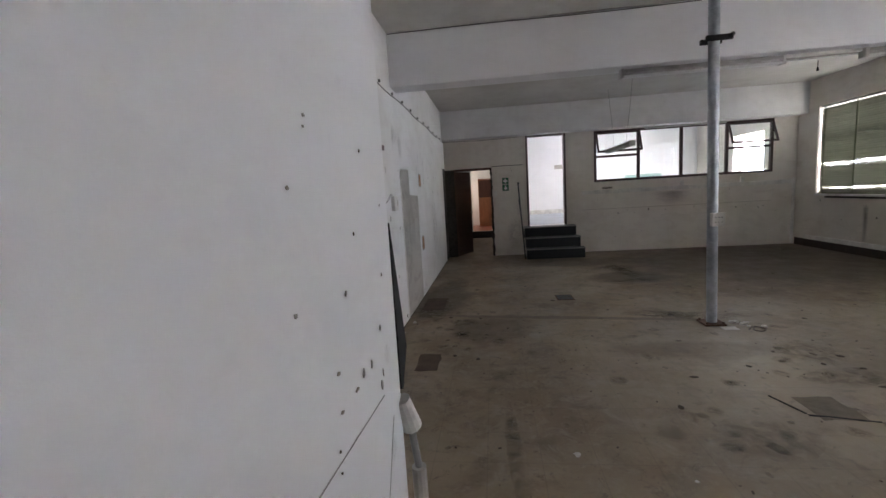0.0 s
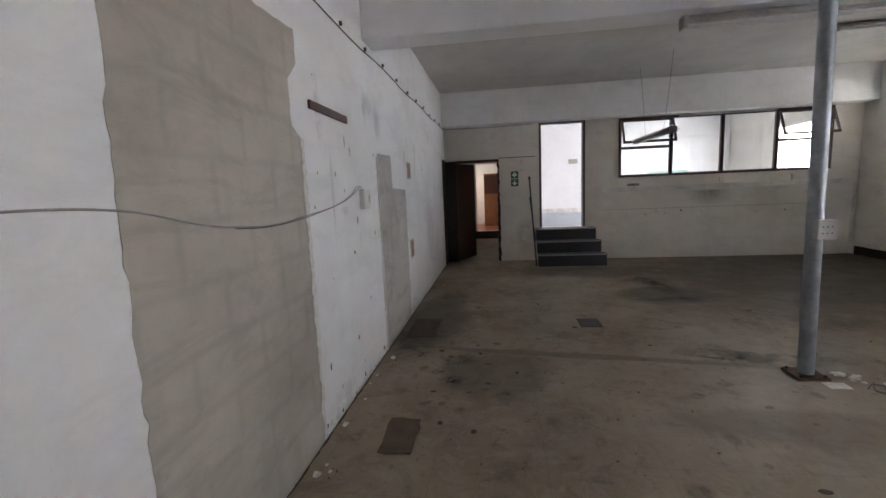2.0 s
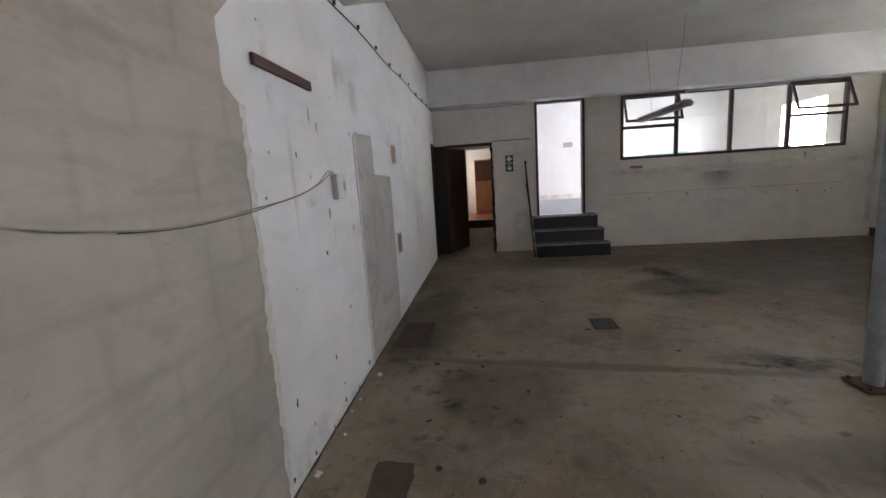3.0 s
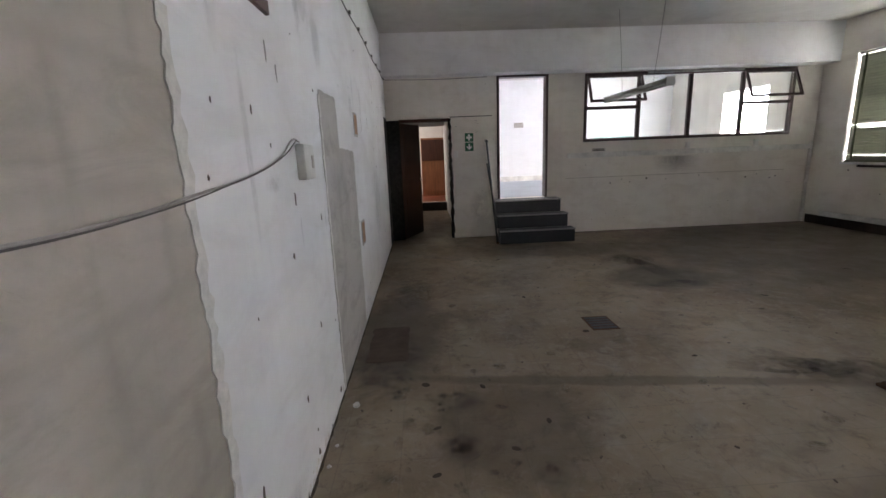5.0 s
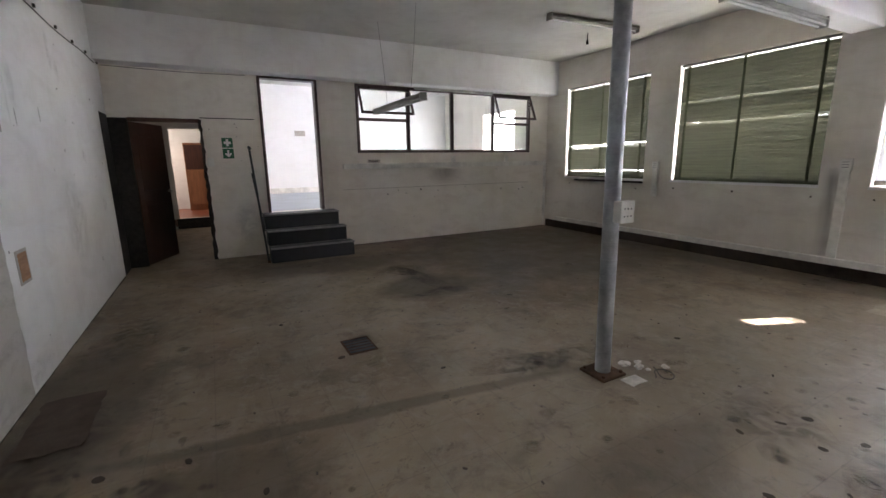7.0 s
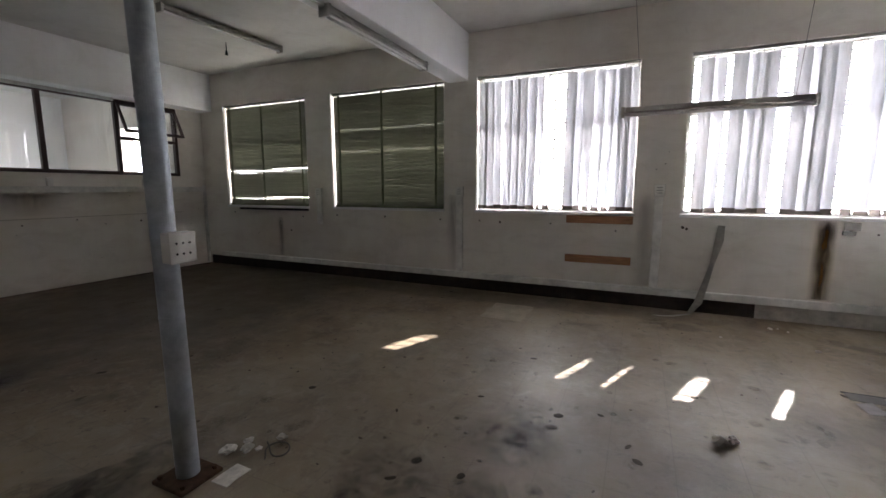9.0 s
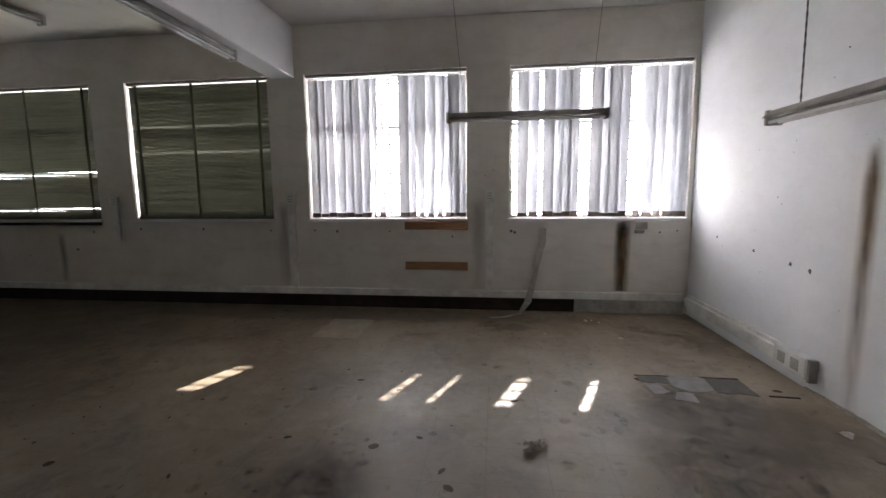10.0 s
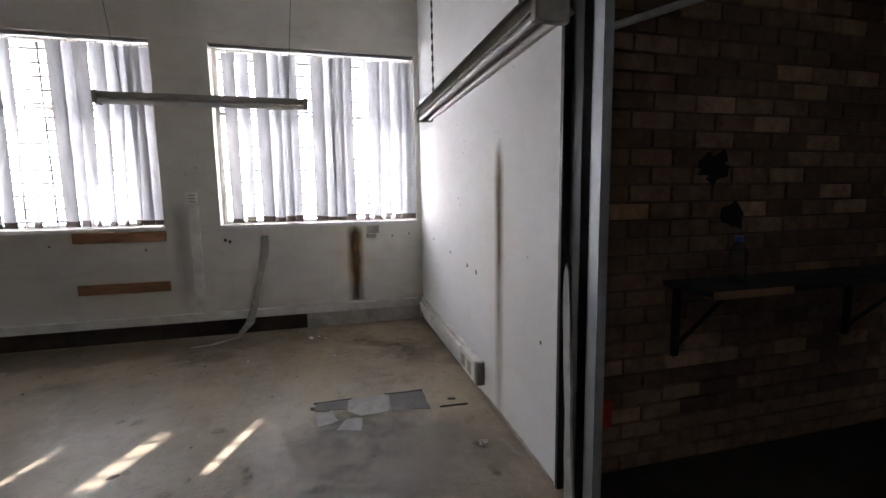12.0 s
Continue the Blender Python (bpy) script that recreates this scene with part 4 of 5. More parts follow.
slab(bm, [(0.065, 1.61), (0.065, 1.555), (0.035, 1.575), (0.035, 1.55), (0.0775, 1.505), (0.12, 1.55), (0.12, 1.575), (0.09, 1.555), (0.09, 1.61)], "y", YN - 0.006, YN - 0.004)
part("arrow", bm, SIGN_WHITE, sg)
tagged(box_part("light_switch_plate", WHITE_PL, None, -0.21, -0.12, YN - 0.012, YN, 1.38, 1.5, 0.003), "old white switch plate beside the doorway", "switch")
tagged(box_part("notice_board", TEAL, None, 4.0, 5.1, 14.0, 14.05, 1.25, 1.75, 0.004), "pale green board on the far room's wall", "board")
tagged(box_part("wall_notice", TRUNK_DIRTY, None, 1.8, 2.06, 14.04, 14.05, 2.08, 2.21, 0.002), "small grey notice on the far white wall", "notice")
tagged(box_part("skirting_north_room", TRUNK, None, -0.02, 6.1, 14.03, 14.05, 0.645, 0.78, 0.003), "cream skirting in the raised room", "baseboard", "", "structure")

# ---- partition end and lobby ----
ps = thing("partition_studs", "bare galvanised studs at the open end of the partition", "metal stud", "", "structure")
box_part("edge_trim", STUD_DARK, ps, 3.245, 3.268, YS - 0.03, YS + 0.004, 0, H, 0.002)
box_part("stud", STUD_DARK, ps, 3.16, 3.244, YS - 0.07, YS - 0.03, 0, H, 0.003)
bm = bmesh.new()
add_box(bm, 3.05, 3.115, -0.10, -0.095, 0, H)
add_box(bm, 3.05, 3.054, -0.095, -0.06, 0, H)
add_box(bm, 3.111, 3.115, -0.095, -0.06, 0, H)
part("post", bm, STUD, ps, "pale galvanised channel post")
box_part("post_face", STUD, ps, 3.055, 3.11, -0.066, -0.062, 0, H, 0.001)
patch("torn_lining", [(3.10, 0.0), (3.175, 0.0), (3.18, 0.4), (3.20, 0.7), (3.205, 0.98), (3.19, 1.03), (3.17, 1.0), (3.145, 0.6), (3.13, 0.3)], "y", -0.019, -0.008, TORN_BOARD, ps, 0.09, 0.006, 21, "torn grey board offcut")
tagged(rod_part("lobby_rail", ENAMEL_PALE, None, (3.235, -0.11, 1.93), (3.235, -1.3, 2.35), 0.016), "thin steel rod running up the lobby wall", "rod")
tagged(box_part("red_tag", RED, None, 3.262, 3.272, -0.30, -0.20, 0.24, 0.37, 0.004), "bright red tag low on the brick wall", "tag")
sh = thing("wall_shelf", "dark shelf on steel brackets against brick", "shelf")
box_part("board", CHARRED, sh, 3.0, 3.27, -2.4, -0.55, 0.885, 0.91, 0.004)
box_part("edge", PLANK, sh, 2.985, 3.0, -0.95, -0.55, 0.88, 0.91, 0.003)
for y in (-0.62, -1.7):
    box_part("bracket", BLACK, sh, 3.245, 3.27, y - 0.015, y + 0.015, 0.55, 0.885, 0.003)
    rod_part("strut", BLACK, sh, (3.25, y, 0.6), (3.02, y, 0.875), 0.01)
bt = thing("bottle", "clear plastic bottle with a blue cap on the shelf", "bottle")
bm = bmesh.new()
add_rod(bm, (3.12, -0.80, 0.912), (3.12, -0.80, 1.05), 0.034, sides=20)
add_rod(bm, (3.12, -0.80, 1.05), (3.12, -0.80, 1.09), 0.034, 0.014, 20)
part("body", bm, BOTTLE, bt)
rod_part("cap", simple("blue_cap", (0.05, 0.08, 0.3), 0.4), bt, (3.12, -0.80, 1.09), (3.12, -0.80, 1.115), 0.015)
for y, z, r in ((-0.8, 1.42, 0.09), (-0.92, 1.2, 0.07)):
    patch("soot_hole", [(y + r * math.cos(t), z + 0.75 * r * math.sin(t)) for t in [i * 0.63 for i in range(10)]], "x", 3.268, 3.2755, BLACK, bpy.data.objects["wall_brick_core"], 0.02, 0.03, 31, "blackened hole in the bricks")

# pier: conduit and black plate on its end
pc = thing("conduit_pipe", "broken white conduit at the corner of the pier", "pipe")
rod_part("pipe", TRUNK_DIRTY, pc, (-0.455, 0.76, 0.0), (-0.462, 0.75, 0.72), 0.022)
rod_part("inner_pipe", GREY_PL, pc, (-0.462, 0.75, 0.72), (-0.478, 0.73, 0.9), 0.011)
rod_part("elbow", PLASTER_EDGE, pc, (-0.47, 0.73, 0.86), (-0.485, 0.695, 0.96), 0.03, 0.022)
bp = patch("black_plate", [(0.712, 1.45), (0.712, 0.98), (0.735, 0.97), (0.815, 1.07)], "x", -0.50, -0.488, BLACK, None, 0.5, 0.0, 2)
tagged(bp, "black triangular plate fixed to the end of the pier", "plate")

# ---- marks on walls ----
rng = random.Random(7)


def chip(parent, axis, d, side, u, v, r, mat=None, tall=1.0):
    n = rng.randint(6, 9)
    r *= 0.6
    pts = [(u + r * rng.uniform(0.5, 1.2) * math.cos(6.283 * k / n), v + tall * r * rng.uniform(0.5, 1.2) * math.sin(6.283 * k / n)) for k in range(n)]
    bm = bmesh.new()
    slab(bm, pts, axis, d - side * 0.004, d + side * 0.002)
    return part("chip", bm, mat or CHIP, parent)


for u, v, r, t in ((0.234, 1.65, 0.011, 0.8), (0.23, 1.633, 0.008, 1.0), (0.16, 1.54, 0.013, 0.7), (0.145, 1.362, 0.014, 0.9), (0.347, 1.345, 0.011, 1.6), (0.278, 1.218, 0.022, 0.5), (0.553, 1.212, 0.013, 1.6),
                   (0.41, 1.16, 0.02, 1.3), (0.364, 1.148, 0.028, 0.5), (0.28, 1.146, 0.02, 0.6), (0.466, 1.16, 0.016, 1.8), (0.534, 1.079, 0.016, 2.4), (0.55, 1.10, 0.009, 3.0), (0.60, 1.33, 0.008, 2.0), (0.63, 1.5, 0.007, 1.2)):
    chip(wall_stub, "x", -0.49, 1, u, v, r * 0.62, CHIP_PALE if t < 0.75 else CHIP_MID, t)
for u, v, r in ((0.254, 1.087, 0.006), (0.252, 1.048, 0.006), (0.5, 1.62, 0.006), (0.42, 1.45, 0.006)):
    chip(wall_stub, "x", -0.49, 1, u, v, r)
for u0, v0, u1, v1 in ((0.545, 1.045, 0.16, 1.072), (0.617, 0.954, 0.522, 0.791)):
    patch("scratch", [(u0, v0 - 0.0015), (u1, v1 - 0.0015), (u1, v1 + 0.0015), (u0, v0 + 0.0015)], "x", -0.492, -0.489, GREY_PL, wall_stub, 0.06, 0.0012, 77)
for k in range(46):
    chip(wall_west, "x", XW, 1, rng.uniform(3.3, 9.0), rng.uniform(0.15, 2.5), rng.uniform(0.003, 0.010), None, rng.uniform(0.5, 3.5))
for u, v, r, t in ((3.88, 1.85, 0.012, 6), (3.98, 1.8, 0.010, 7), (3.94, 1.05, 0.02, 1.2), (6.4, 1.75, 0.008, 12), (6.9, 1.8, 0.007, 14), (4.05, 1.28, 0.018, 3), (3.9, 0.4, 0.014, 2), (4.25, 0.62, 0.012, 3), (3.35, 0.4, 0.016, 3)):
    chip(wall_west, "x", XW, 1, u, v, r, GREY_PL if t > 5 else None, t)
for k in range(16):
    chip(wall_west, "x", XW, 1, 3.2 + k * 0.09 + rng.uniform(-0.03, 0.03), rng.uniform(0.0, 0.09), rng.uniform(0.015, 0.04), PLASTER_EDGE if k % 3 else CHIP)
for k in range(22):
    chip(wall_west, "x", XW, 1, rng.uniform(3.2, 4.65), rng.uniform(0.0, 0.05), rng.uniform(0.015, 0.045), PLASTER_EDGE, rng.uniform(0.5, 1.6))
for x in (2.55, 2.9, 3.2, 3.55, 4.15, 4.5, 5.0, 5.2, 5.45, 2.75, 5.55):
    chip(wall_north, "y", YN, -1, x, 0.87 + rng.uniform(-0.05, 0.05), rng.uniform(0.012, 0.035))
for k in range(22):
    chip(wall_north, "y", YN, -1, rng.uniform(1.6, 6.0), rng.uniform(0.2, 1.25), rng.uniform(0.005, 0.011))
for k in range(9):
    chip(wall_north, "y", YN, -1, rng.uniform(-0.2, 0.5), rng.uniform(0.8, 2.6), rng.uniform(0.006, 0.014))
for y in (8.85, 7.3, 6.62, 5.75, 4.85, 4.28, 4.0, 3.35, 3.1, 1.92, 1.88, 0.3, 0.12):
    chip(wall_east, "x", XE, -1, y, 0.94 + rng.uniform(-0.03, 0.02), rng.uniform(0.020, 0.030))
for y, z, r in ((7.57, 0.68, 0.035), (8.3, 0.6, 0.014), (2.6, 0.86, 0.03), (2.13, 1.62, 0.012), (2.22, 1.56, 0.01), (2.1, 1.75, 0.008)):
    chip(wall_east, "x", XE, -1, y, z, r, GREY_PL if r > 0.02 and y < 5 else None)
for x, z, r in ((5.0, 0.86, 0.026), (4.55, 0.82, 0.030), (4.35, 0.80, 0.032), (5.6, 0.92, 0.022), (3.93, 1.62, 0.008), (3.42, 0.62, 0.02), (4.75, 1.3, 0.009), (4.6, 1.7, 0.008), (4.62, 1.62, 0.008), (4.7, 1.25, 0.01), (4.2, 2.2, 0.012), (4.3, 2.05, 0.009)):
    chip(wall_south, "y", YS, 1, x, z, r)
for k in range(16):
    chip(wall_south, "y", YS, 1, rng.uniform(3.5, 5.6), rng.uniform(0.5, 2.0), rng.uniform(0.003, 0.006))


def streak_material(name, colour, alpha_low, width_axis, centre, half, z0, z1, tone):
    """Dried rusty run on paint: strong along its middle, broken up by noise."""
    m, nt, b = material(name, 0.8)
    w = coords(nt)
    s = nt.nodes.new("ShaderNodeSeparateXYZ")
    nt.links.new(w, s.inputs[0])

    def maths(op, a, c=0.0):
        n = nt.nodes.new("ShaderNodeMath")
        n.operation = op
        for i, v in enumerate((a, c)):
            if isinstance(v, (int, float)):
                n.inputs[i].default_value = v
            else:
                nt.links.new(v, n.inputs[i])
        return n.outputs[0]

    off = maths("ABSOLUTE", maths("SUBTRACT", s.outputs[width_axis], centre))
    core = maths("SUBTRACT", 1.0, maths("MINIMUM", maths("DIVIDE", off, half), 1.0))
    up = maths("MINIMUM", maths("MAXIMUM", maths("DIVIDE", maths("SUBTRACT", s.outputs[2], z0), z1 - z0), 0.0), 1.0)
    ends = maths("MULTIPLY", maths("MINIMUM", maths("MULTIPLY", maths("SUBTRACT", 1.0, up), 7.0), 1.0), maths("ADD", maths("MULTIPLY", up, 1.0 - alpha_low), alpha_low))
    brk = ramp(nt, noise_of(nt, coords(nt, (9, 9, 1.4)), 2.0, 6, 0.7), [(0.25, 0.25), (0.65, 1.0)])
    a = maths("MULTIPLY", maths("MULTIPLY", maths("POWER", core, 1.4), ends), maths("MULTIPLY", brk, tone))
    c = mixed(nt, colour, tuple(v * 0.4 for v in colour), ramp(nt, noise_of(nt, w, 9, 5, 0.6), [(0.4, 0.0), (0.75, 1.0)]))
    nt.links.new(c, b.inputs["Base Color"])
    nt.links.new(a, b.inputs["Alpha"])
    return m


def run(name, axis, d, side, centre, half, z0, z1, colour, parent, low=0.35, tone=1.0, label=""):
    m = streak_material("run_" + name, colour, low, 1 if axis == "x" else 0, centre, half, z0, z1, tone)
    bm = bmesh.new()
    slab(bm, [(centre - half, z0), (centre + half, z0), (centre + half, z1), (centre - half, z1)], axis, d + side * 0.0012, d + side * 0.002)
    return part("rust_run", bm, m, parent, label)


run("south", "y", YS, 1, 3.94, 0.085, 0.02, 1.62, (0.30, 0.19, 0.08), wall_south, 0.15, 1.0, "brown rust run")
run("east", "x", XE, -1, 0.69, 0.10, 0.25, 1.05, (0.30, 0.17, 0.05), wall_east, 0.5, 1.4, "yellow-brown damp run")
run("east_b", "x", XE, -1, 7.79, 0.07, 0.25, 0.9, (0.2, 0.17, 0.14), wall_east, 0.4, 0.5)
run("east_c", "x", XE, -1, 4.66, 0.12, 0.25, 1.3, (0.24, 0.21, 0.18), wall_east, 0.3, 0.3)
run("east_d", "x", XE, -1, 2.30, 0.10, 0.25, 1.3, (0.28, 0.25, 0.21), wall_east, 0.3, 0.25)
run("north", "y", YN, -1, 3.7, 0.45, 1.0, 1.29, (0.30, 0.2, 0.1), wall_north, 0.1, 0.35, "brown damp stain")

# ---- floor pieces ----
def floor_piece(name, pts, mat, z=0.003, step=0.08, jitter=0.01, seed=1, label=""):
    return patch(name, pts, "z", -0.002, z, mat, floor, step, jitter, seed, label)


def rect(x0, y0, x1, y1):
    return [(x0, y0), (x1, y0), (x1, y1), (x0, y1)]


dr = thing("floor_drain", "rusty square floor cover", "drain cover")
box_part("frame", RUST, dr, 0.59, 0.815, 5.335, 5.62, -0.001, 0.004, 0.001)
for i in range(5):
    box_part("bar", STUD_DARK, dr, 0.605, 0.80, 5.355 + i * 0.052, 5.39 + i * 0.052, 0.004, 0.007, 0.001)
floor_piece("dark_tile", rect(-0.96, 3.08, -0.76, 3.46), TILE_DARK, 0.0025, 0.05, 0.014, 2, "dark torn vinyl remnant")
floor_piece("dark_tile", rect(-1.22, 5.0, -0.92, 5.62), TILE_DARK, 0.0025, 0.06, 0.014, 3)
floor_piece("pale_patch", rect(5.0, 3.4, 5.6, 3.85), PALE_PATCH, 0.0025, 0.08, 0.02, 4, "pale repaired patch of screed")
for k, (pts, mat) in enumerate((
        ([(4.17, 0.62), (4.40, 0.60), (4.39, 0.85), (4.22, 0.86), (4.15, 0.78)], TORN_PALE),
        ([(4.13, 0.92), (4.27, 0.95), (4.22, 1.05), (4.08, 1.03)], TORN_PALE),
        ([(3.98, 0.80), (4.12, 0.78), (4.13, 0.88), (4.02, 0.93)], TORN_PALE),
        ([(4.12, 0.36), (4.38, 0.36), (4.39, 0.59), (4.16, 0.60)], TORN_GREY),
        ([(4.26, 0.87), (4.40, 0.86), (4.38, 1.06), (4.28, 1.06)], TORN_GREY))):
    floor_piece("tile", pts, mat, 0.003 + 0.0008 * (k % 3), 0.05, 0.010, 40 + k)
for k, (x, y, w, h) in enumerate(((1.75, 2.3, 0.25, 0.3), (0.12, 0.75, 0.24, 0.5), (0.37, 0.72, 0.2, 0.55), (0.58, 0.62, 0.27, 0.6), (2.05, 2.0, 0.3, 0.28))):
    floor_piece("tile", rect(x, y, x + w, y + h), TILE if k in (0, 4) else TILE_DARK, 0.003, 0.08, 0.012, 60 + k)
CLUSTERS = ((2.9, 3.1, 0.7, 0.6, 90, 0.02, 0.075), (-0.6, 4.2, 0.3, 0.5, 45, 0.025, 0.09), (3.2, 1.2, 0.6, 0.6, 40, 0.03, 0.09),
            (1.6, 2.4, 0.5, 0.4, 34, 0.03, 0.13), (2.4, 5.0, 2.0, 2.2, 70, 0.02, 0.08))
k = 0
for cx, cy, dx, dy, count, small, large in CLUSTERS:
    for i in range(count):
        x, y = rng.gauss(cx, dx), rng.gauss(cy, dy)
        r = small + (large - small) * rng.random() ** 2.2
        x, y = min(max(x, XW + 0.15), 5.9), min(max(y, 0.2), 9.3)
        turn, squash = rng.uniform(0, 3.1), rng.uniform(0.4, 0.85)
        pts = []
        for a in range(9):
            u, v = r * rng.uniform(0.8, 1.1) * math.cos(a * 0.698), squash * r * rng.uniform(0.8, 1.1) * math.sin(a * 0.698)
            pts.append((x + u * math.cos(turn) - v * math.sin(turn), y + u * math.sin(turn) + v * math.cos(turn)))
        floor_piece("stain", pts, STAIN_SOFT if i % 4 else STAIN_DARK if r < 0.035 else STAIN_SOFT, 0.0012 + 0.0001 * (k % 9), 1.0, 0.0, 300 + k)
        k += 1
# larger soaked marks: centre, half sizes, turn
for x, y, hx, hy, turn in ((2.0, 7.0, 0.14, 0.85, 0.15), (1.9, 6.4, 0.45, 0.14, 0.0), (1.95, 7.5, 0.4, 0.25, -0.7), (-0.62, 4.45, 0.2, 0.16, 0.3), (-0.22, 3.77, 0.09, 0.09, 0.0), (-0.6, 4.02, 0.16, 0.1, 0.8),
                           (4.0, 0.8, 0.5, 0.4, 0.2), (3.3, 0.95, 0.4, 0.4, 0.6), (5.2, 0.35, 0.4, 0.2, 0.2), (5.5, 2.12, 0.25, 0.16, 0.0), (2.3, 2.9, 0.4, 0.16, 0.3), (1.3, 2.1, 0.34, 0.24, 0.5),
                           (2.0, 4.5, 0.6, 0.18, -0.1), (1.6, 4.62, 0.5, 0.12, -0.2), (2.4, 3.4, 0.35, 0.25, 0.9), (0.4, 0.75, 0.45, 0.4, 0.0), (-0.15, 2.0, 0.05, 0.6, 0.05), (-1.05, 5.0, 0.3, 0.7, 0.0), (-0.9, 6.6, 0.3, 0.6, 0.0), (2.95, 2.9, 0.3, 0.3, 0.0)):
    pts = [(x + hx * math.cos(a * 0.524) * math.cos(turn) - hy * math.sin(a * 0.524) * math.sin(turn), y + hx * math.cos(a * 0.524) * math.sin(turn) + hy * math.sin(a * 0.524) * math.cos(turn)) for a in range(12)]
    floor_piece("soaked_mark", pts, STAIN_SOFT, 0.0022 + 0.0001 * (k % 7), 1.0, 0.0, 700 + k)
    k += 1


def smudge(parent, axis, d, side, u, v, hu, hv, mat):
    pts = [(u + hu * math.cos(a * 0.524) * rng.uniform(0.85, 1.1), v + hv * math.sin(a * 0.524) * rng.uniform(0.85, 1.1)) for a in range(12)]
    bm = bmesh.new()
    slab(bm, pts, axis, d - side * 0.003, d + side * rng.uniform(0.0006, 0.0012))
    return part("smudge", bm, mat, parent)


for k in range(16):
    smudge(wall_west, "x", XW, 1, rng.uniform(3.25, 9.2), rng.uniform(0.1, 2.5), rng.uniform(0.02, 0.14), rng.uniform(0.03, 0.22), SMUDGE_X)
for u, v, hu, hv in ((3.45, 2.0, 0.05, 0.3), (4.5, 2.2, 0.2, 0.12), (4.75, 2.1, 0.12, 0.2), (4.1, 1.12, 0.015, 0.09), (3.6, 1.5, 0.03, 0.35), (6.3, 1.9, 0.02, 0.25), (7.4, 0.9, 0.4, 0.5), (3.5, 0.12, 0.3, 0.1), (5.9, 0.1, 0.4, 0.12)):
    smudge(wall_west, "x", XW, 1, u, v, hu, hv, SMUDGE_X)
for k in range(9):
    smudge(wall_stub, "x", -0.49, 1, rng.uniform(-0.3, 0.66), rng.uniform(0.8, 2.2), rng.uniform(0.01, 0.05), rng.uniform(0.01, 0.05), SMUDGE_X)
smudge(wall_north, "y", YN, -1, 0.25, 0.5, 0.22, 0.4, SMUDGE_Y)
for k, (p, q) in enumerate((((1.62, 2.62), (1.70, 2.38)), ((1.7, 2.36), (2.05, 2.28)), ((0.02, 0.98), (0.06, 0.6)), ((4.39, 1.07), (4.39, 0.83)), ((4.40, 0.62), (4.39, 0.36)), ((4.13, 0.3), (4.12, 0.12)))):
    (x0, y0), (x1, y1) = p, q
    L = math.hypot(x1 - x0, y1 - y0)
    nx, ny = -(y1 - y0) / L * 0.007, (x1 - x0) / L * 0.007
    floor_piece("crack", [(x0 - nx, y0 - ny), (x1 - nx, y1 - ny), (x1 + nx, y1 + ny), (x0 + nx, y0 + ny)], BLACK, 0.0045, 0.05, 0.004, 170 + k)


floor_piece("dirt_line", [(XW, 1.0), (XW + 0.008, 1.0), (XW + 0.014, 4.0), (XW + 0.006, 6.5), (XW + 0.018, 9.0), (XW, 9.0)], STAIN_DARK, 0.002, 0.05, 0.005, 201, "dark dirt along the foot of the wall")
floor_piece("dirt_line", [(1.6, YN), (1.6, YN - 0.05), (3.5, YN - 0.03), (6.1, YN - 0.05), (6.1, YN)], STAIN_DARK, 0.002, 0.06, 0.012, 202)
patch("dirt_line", [(3.28, 0.0), (4.3, 0.0), (4.3, 0.012), (3.9, 0.03), (3.28, 0.016)], "y", YS + 0.0005, YS + 0.003, CHIP_PALE, wall_south, 0.04, 0.003, 203, "brown dirt along the foot of the partition")

# ---- loose litter ----
def crumple(name, x, y, r, mat, label, category, flat=0.5, seed=1):
    g = random.Random(seed)
    bm = bmesh.new()
    bmesh.ops.create_icosphere(bm, subdivisions=2, radius=r)
    for v in bm.verts:
        v.co *= g.uniform(0.45, 1.2)
        v.co.z *= flat
    low = min(v.co.z for v in bm.verts)
    bmesh.ops.translate(bm, verts=bm.verts, vec=(x, y, -low))
    return tagged(part(name, bm, mat), label, category)


for k, (x, y, r) in enumerate(((2.22, 4.22, 0.042), (2.27, 4.15, 0.038), (2.42, 4.06, 0.034), (2.33, 4.2, 0.028), (2.30, 4.1, 0.022), (2.25, 4.26, 0.02))):
    crumple("paper_scrap", x, y, r, PAPER, "crumpled white paper by the column foot", "paper", 0.35, k)
tagged(patch("paper_sheet", rect(2.03, 4.0, 2.17, 4.1), "z", 0.001, 0.004, PAPER, None, 0.05, 0.008, 9), "torn sheet of paper on the floor", "paper")
cable_part("wire_scrap", CABLE_DARK, [(2.25, 4.0, 0.006), (2.34, 4.06, 0.012), (2.4, 4.0, 0.006), (2.3, 3.95, 0.006), (2.36, 4.1, 0.01)], 0.004)
tagged(bpy.data.objects["wire_scrap"], "tangled dark wire beside the paper", "wire")
crumple("debris", 3.35, 1.9, 0.055, CHIP_PALE, "crumpled brown rubbish on the floor", "rubbish", 0.5, 12)
crumple("debris", 3.39, 1.84, 0.03, PAPER, "crumpled pale rubbish on the floor", "rubbish", 0.7, 13)
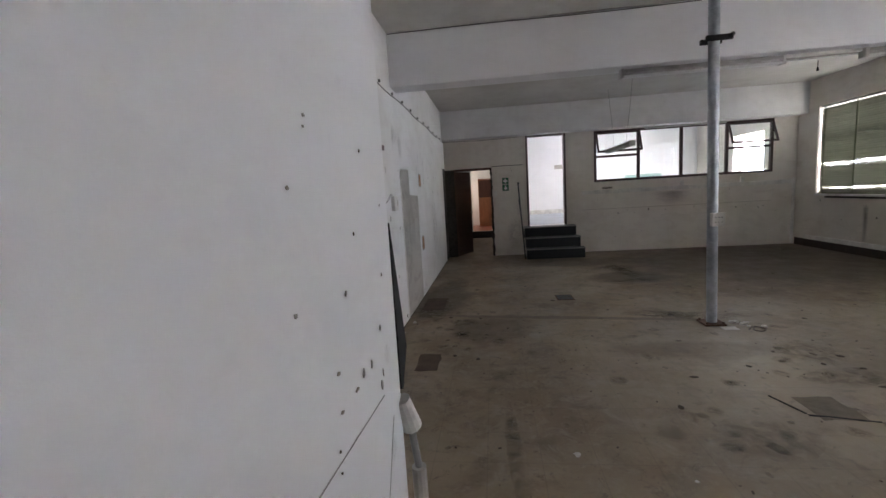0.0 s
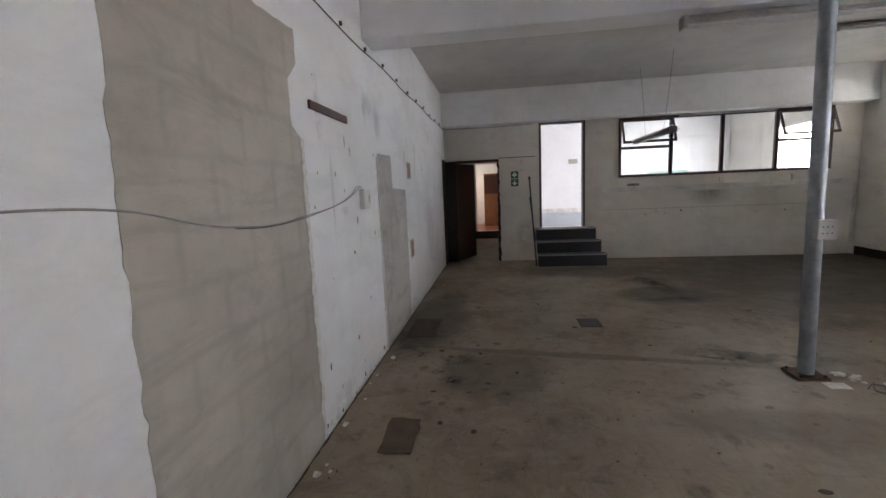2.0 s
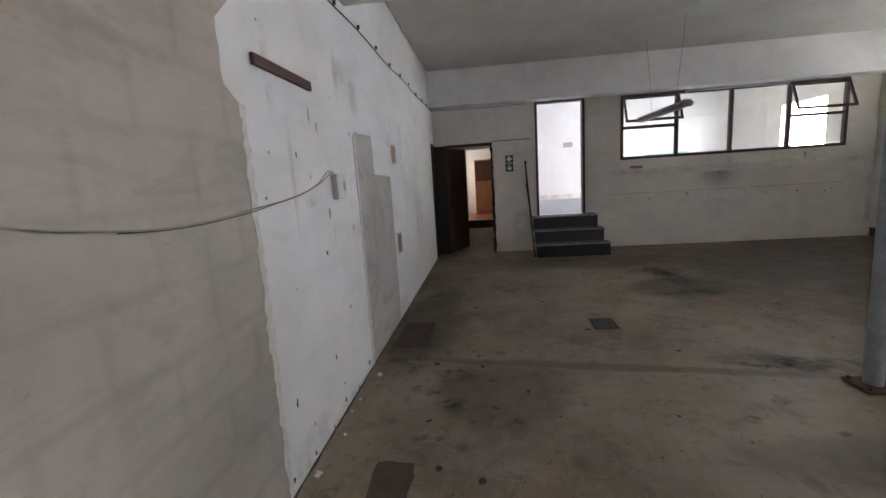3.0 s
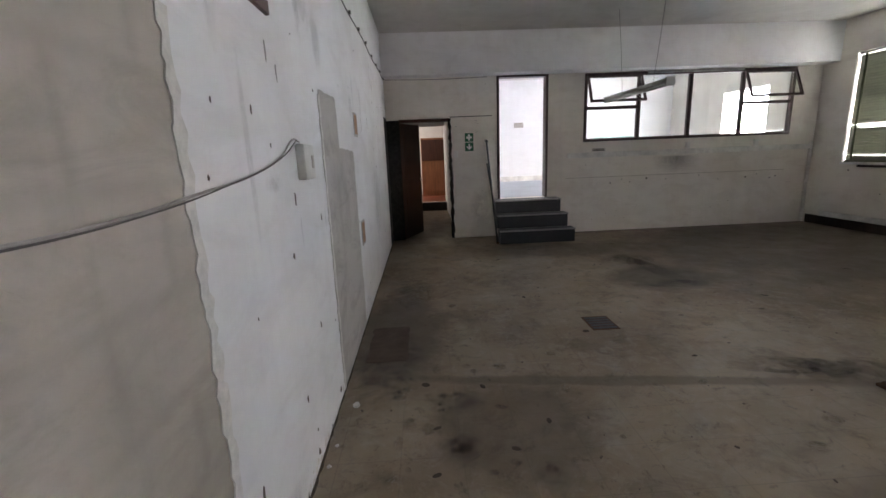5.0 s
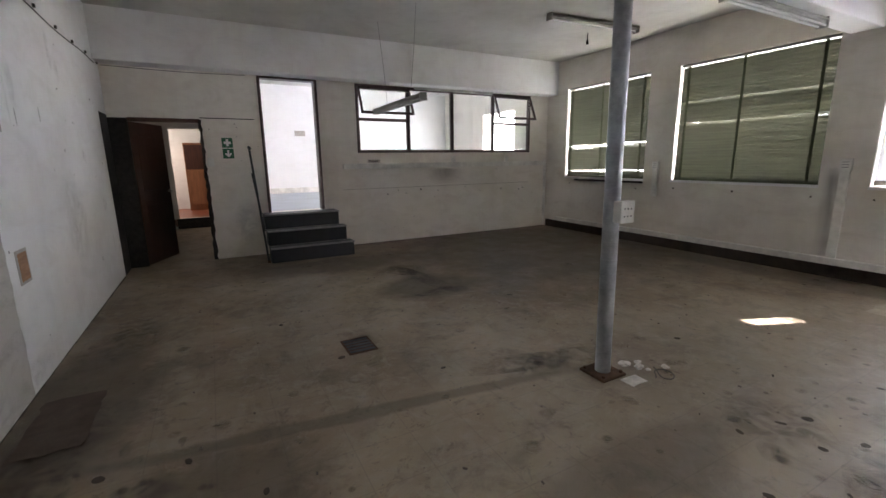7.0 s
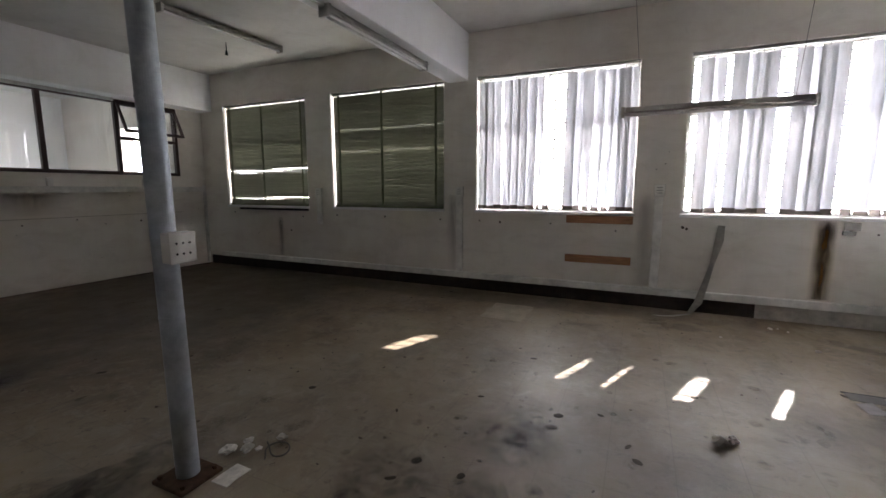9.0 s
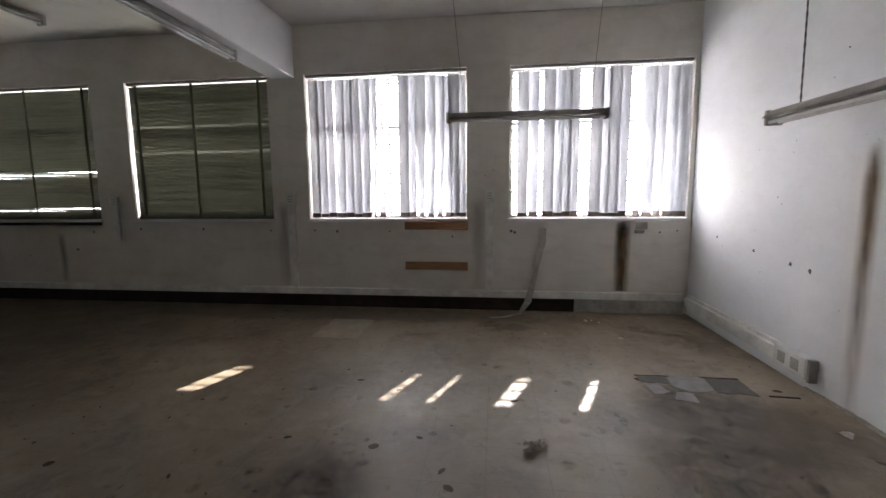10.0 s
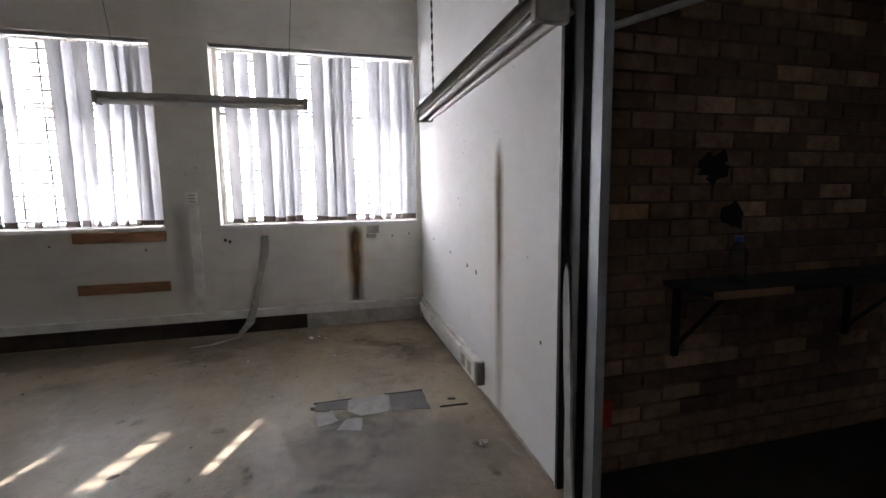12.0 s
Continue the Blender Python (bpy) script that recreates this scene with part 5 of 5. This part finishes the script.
crumple("debris", 3.66, 0.18, 0.03, PAPER, "small lump of plaster on the floor", "plaster lump", 0.6, 14)
for k, (x, y) in enumerate(((5.75, 1.15), (5.8, 1.08), (5.72, 1.02), (5.2, 0.95), (-1.2, 2.95), (-1.16, 2.9), (-1.22, 2.86), (0.12, 1.1), (0.3, 0.95), (0.95, 1.1), (-0.25, 0.9), (0.55, 0.8), (-1.24, 3.35), (-1.22, 3.7), (-1.25, 4.1), (-1.2, 4.45), (-1.26, 3.95), (5.3, 1.62), (0.2, 1.9), (0.75, 1.7))):
    crumple("plaster_crumb", x, y, 0.012 + 0.012 * (k % 3 == 0), PAPER, "crumb of white plaster on the floor", "plaster crumb", 0.5, 20 + k)
gl = random.Random(5)
bm = bmesh.new()
for k in range(420):
    x, y, s = gl.uniform(-1.2, 6.0), gl.uniform(0.1, 9.3), gl.uniform(0.003, 0.010)
    bmesh.ops.create_cube(bm, size=1, matrix=Matrix.LocRotScale((x, y, s * 0.3), Euler((gl.uniform(-0.3, 0.3), 0, gl.uniform(0, 3))), (s * gl.uniform(0.8, 2.4), s, s * 0.6)))
tagged(part("grit", bm, CHIP), "scattered grit and crumbs on the floor", "grit", "", "stuff")

# ---- brick wall of the lobby ----
core = bpy.data.objects["wall_brick_core"]
bm = bmesh.new()
add_box(bm, -0.012, 0.014, -0.105, 0.105, -0.0335, 0.0335)
brick_mesh = mesh_of("brick", bm, BRICK)
rest = bmesh.new()
row = 0
z = 0.04
while z < H - 0.03:
    y = -0.25 - (0.11 if row % 2 else 0.0)
    while y > -4.4:
        proud = rng.uniform(-0.002, 0.003)
        if y > -2.1 and 0.2 < z < 2.6:
            b = new("brick", brick_mesh)
            b.parent = core
            b.matrix_basis = pose(3.29 + proud, y, z, rng.uniform(-0.3, 0.3), 0, 0)
        else:
            add_box(rest, 3.278 + proud, 3.304, y - 0.105, y + 0.105, z - 0.0335, z + 0.0335)
        y -= 0.222
    row += 1
    z += 0.079
tagged(part("bricks", rest, BRICK, core), "", "", "", "stuff")
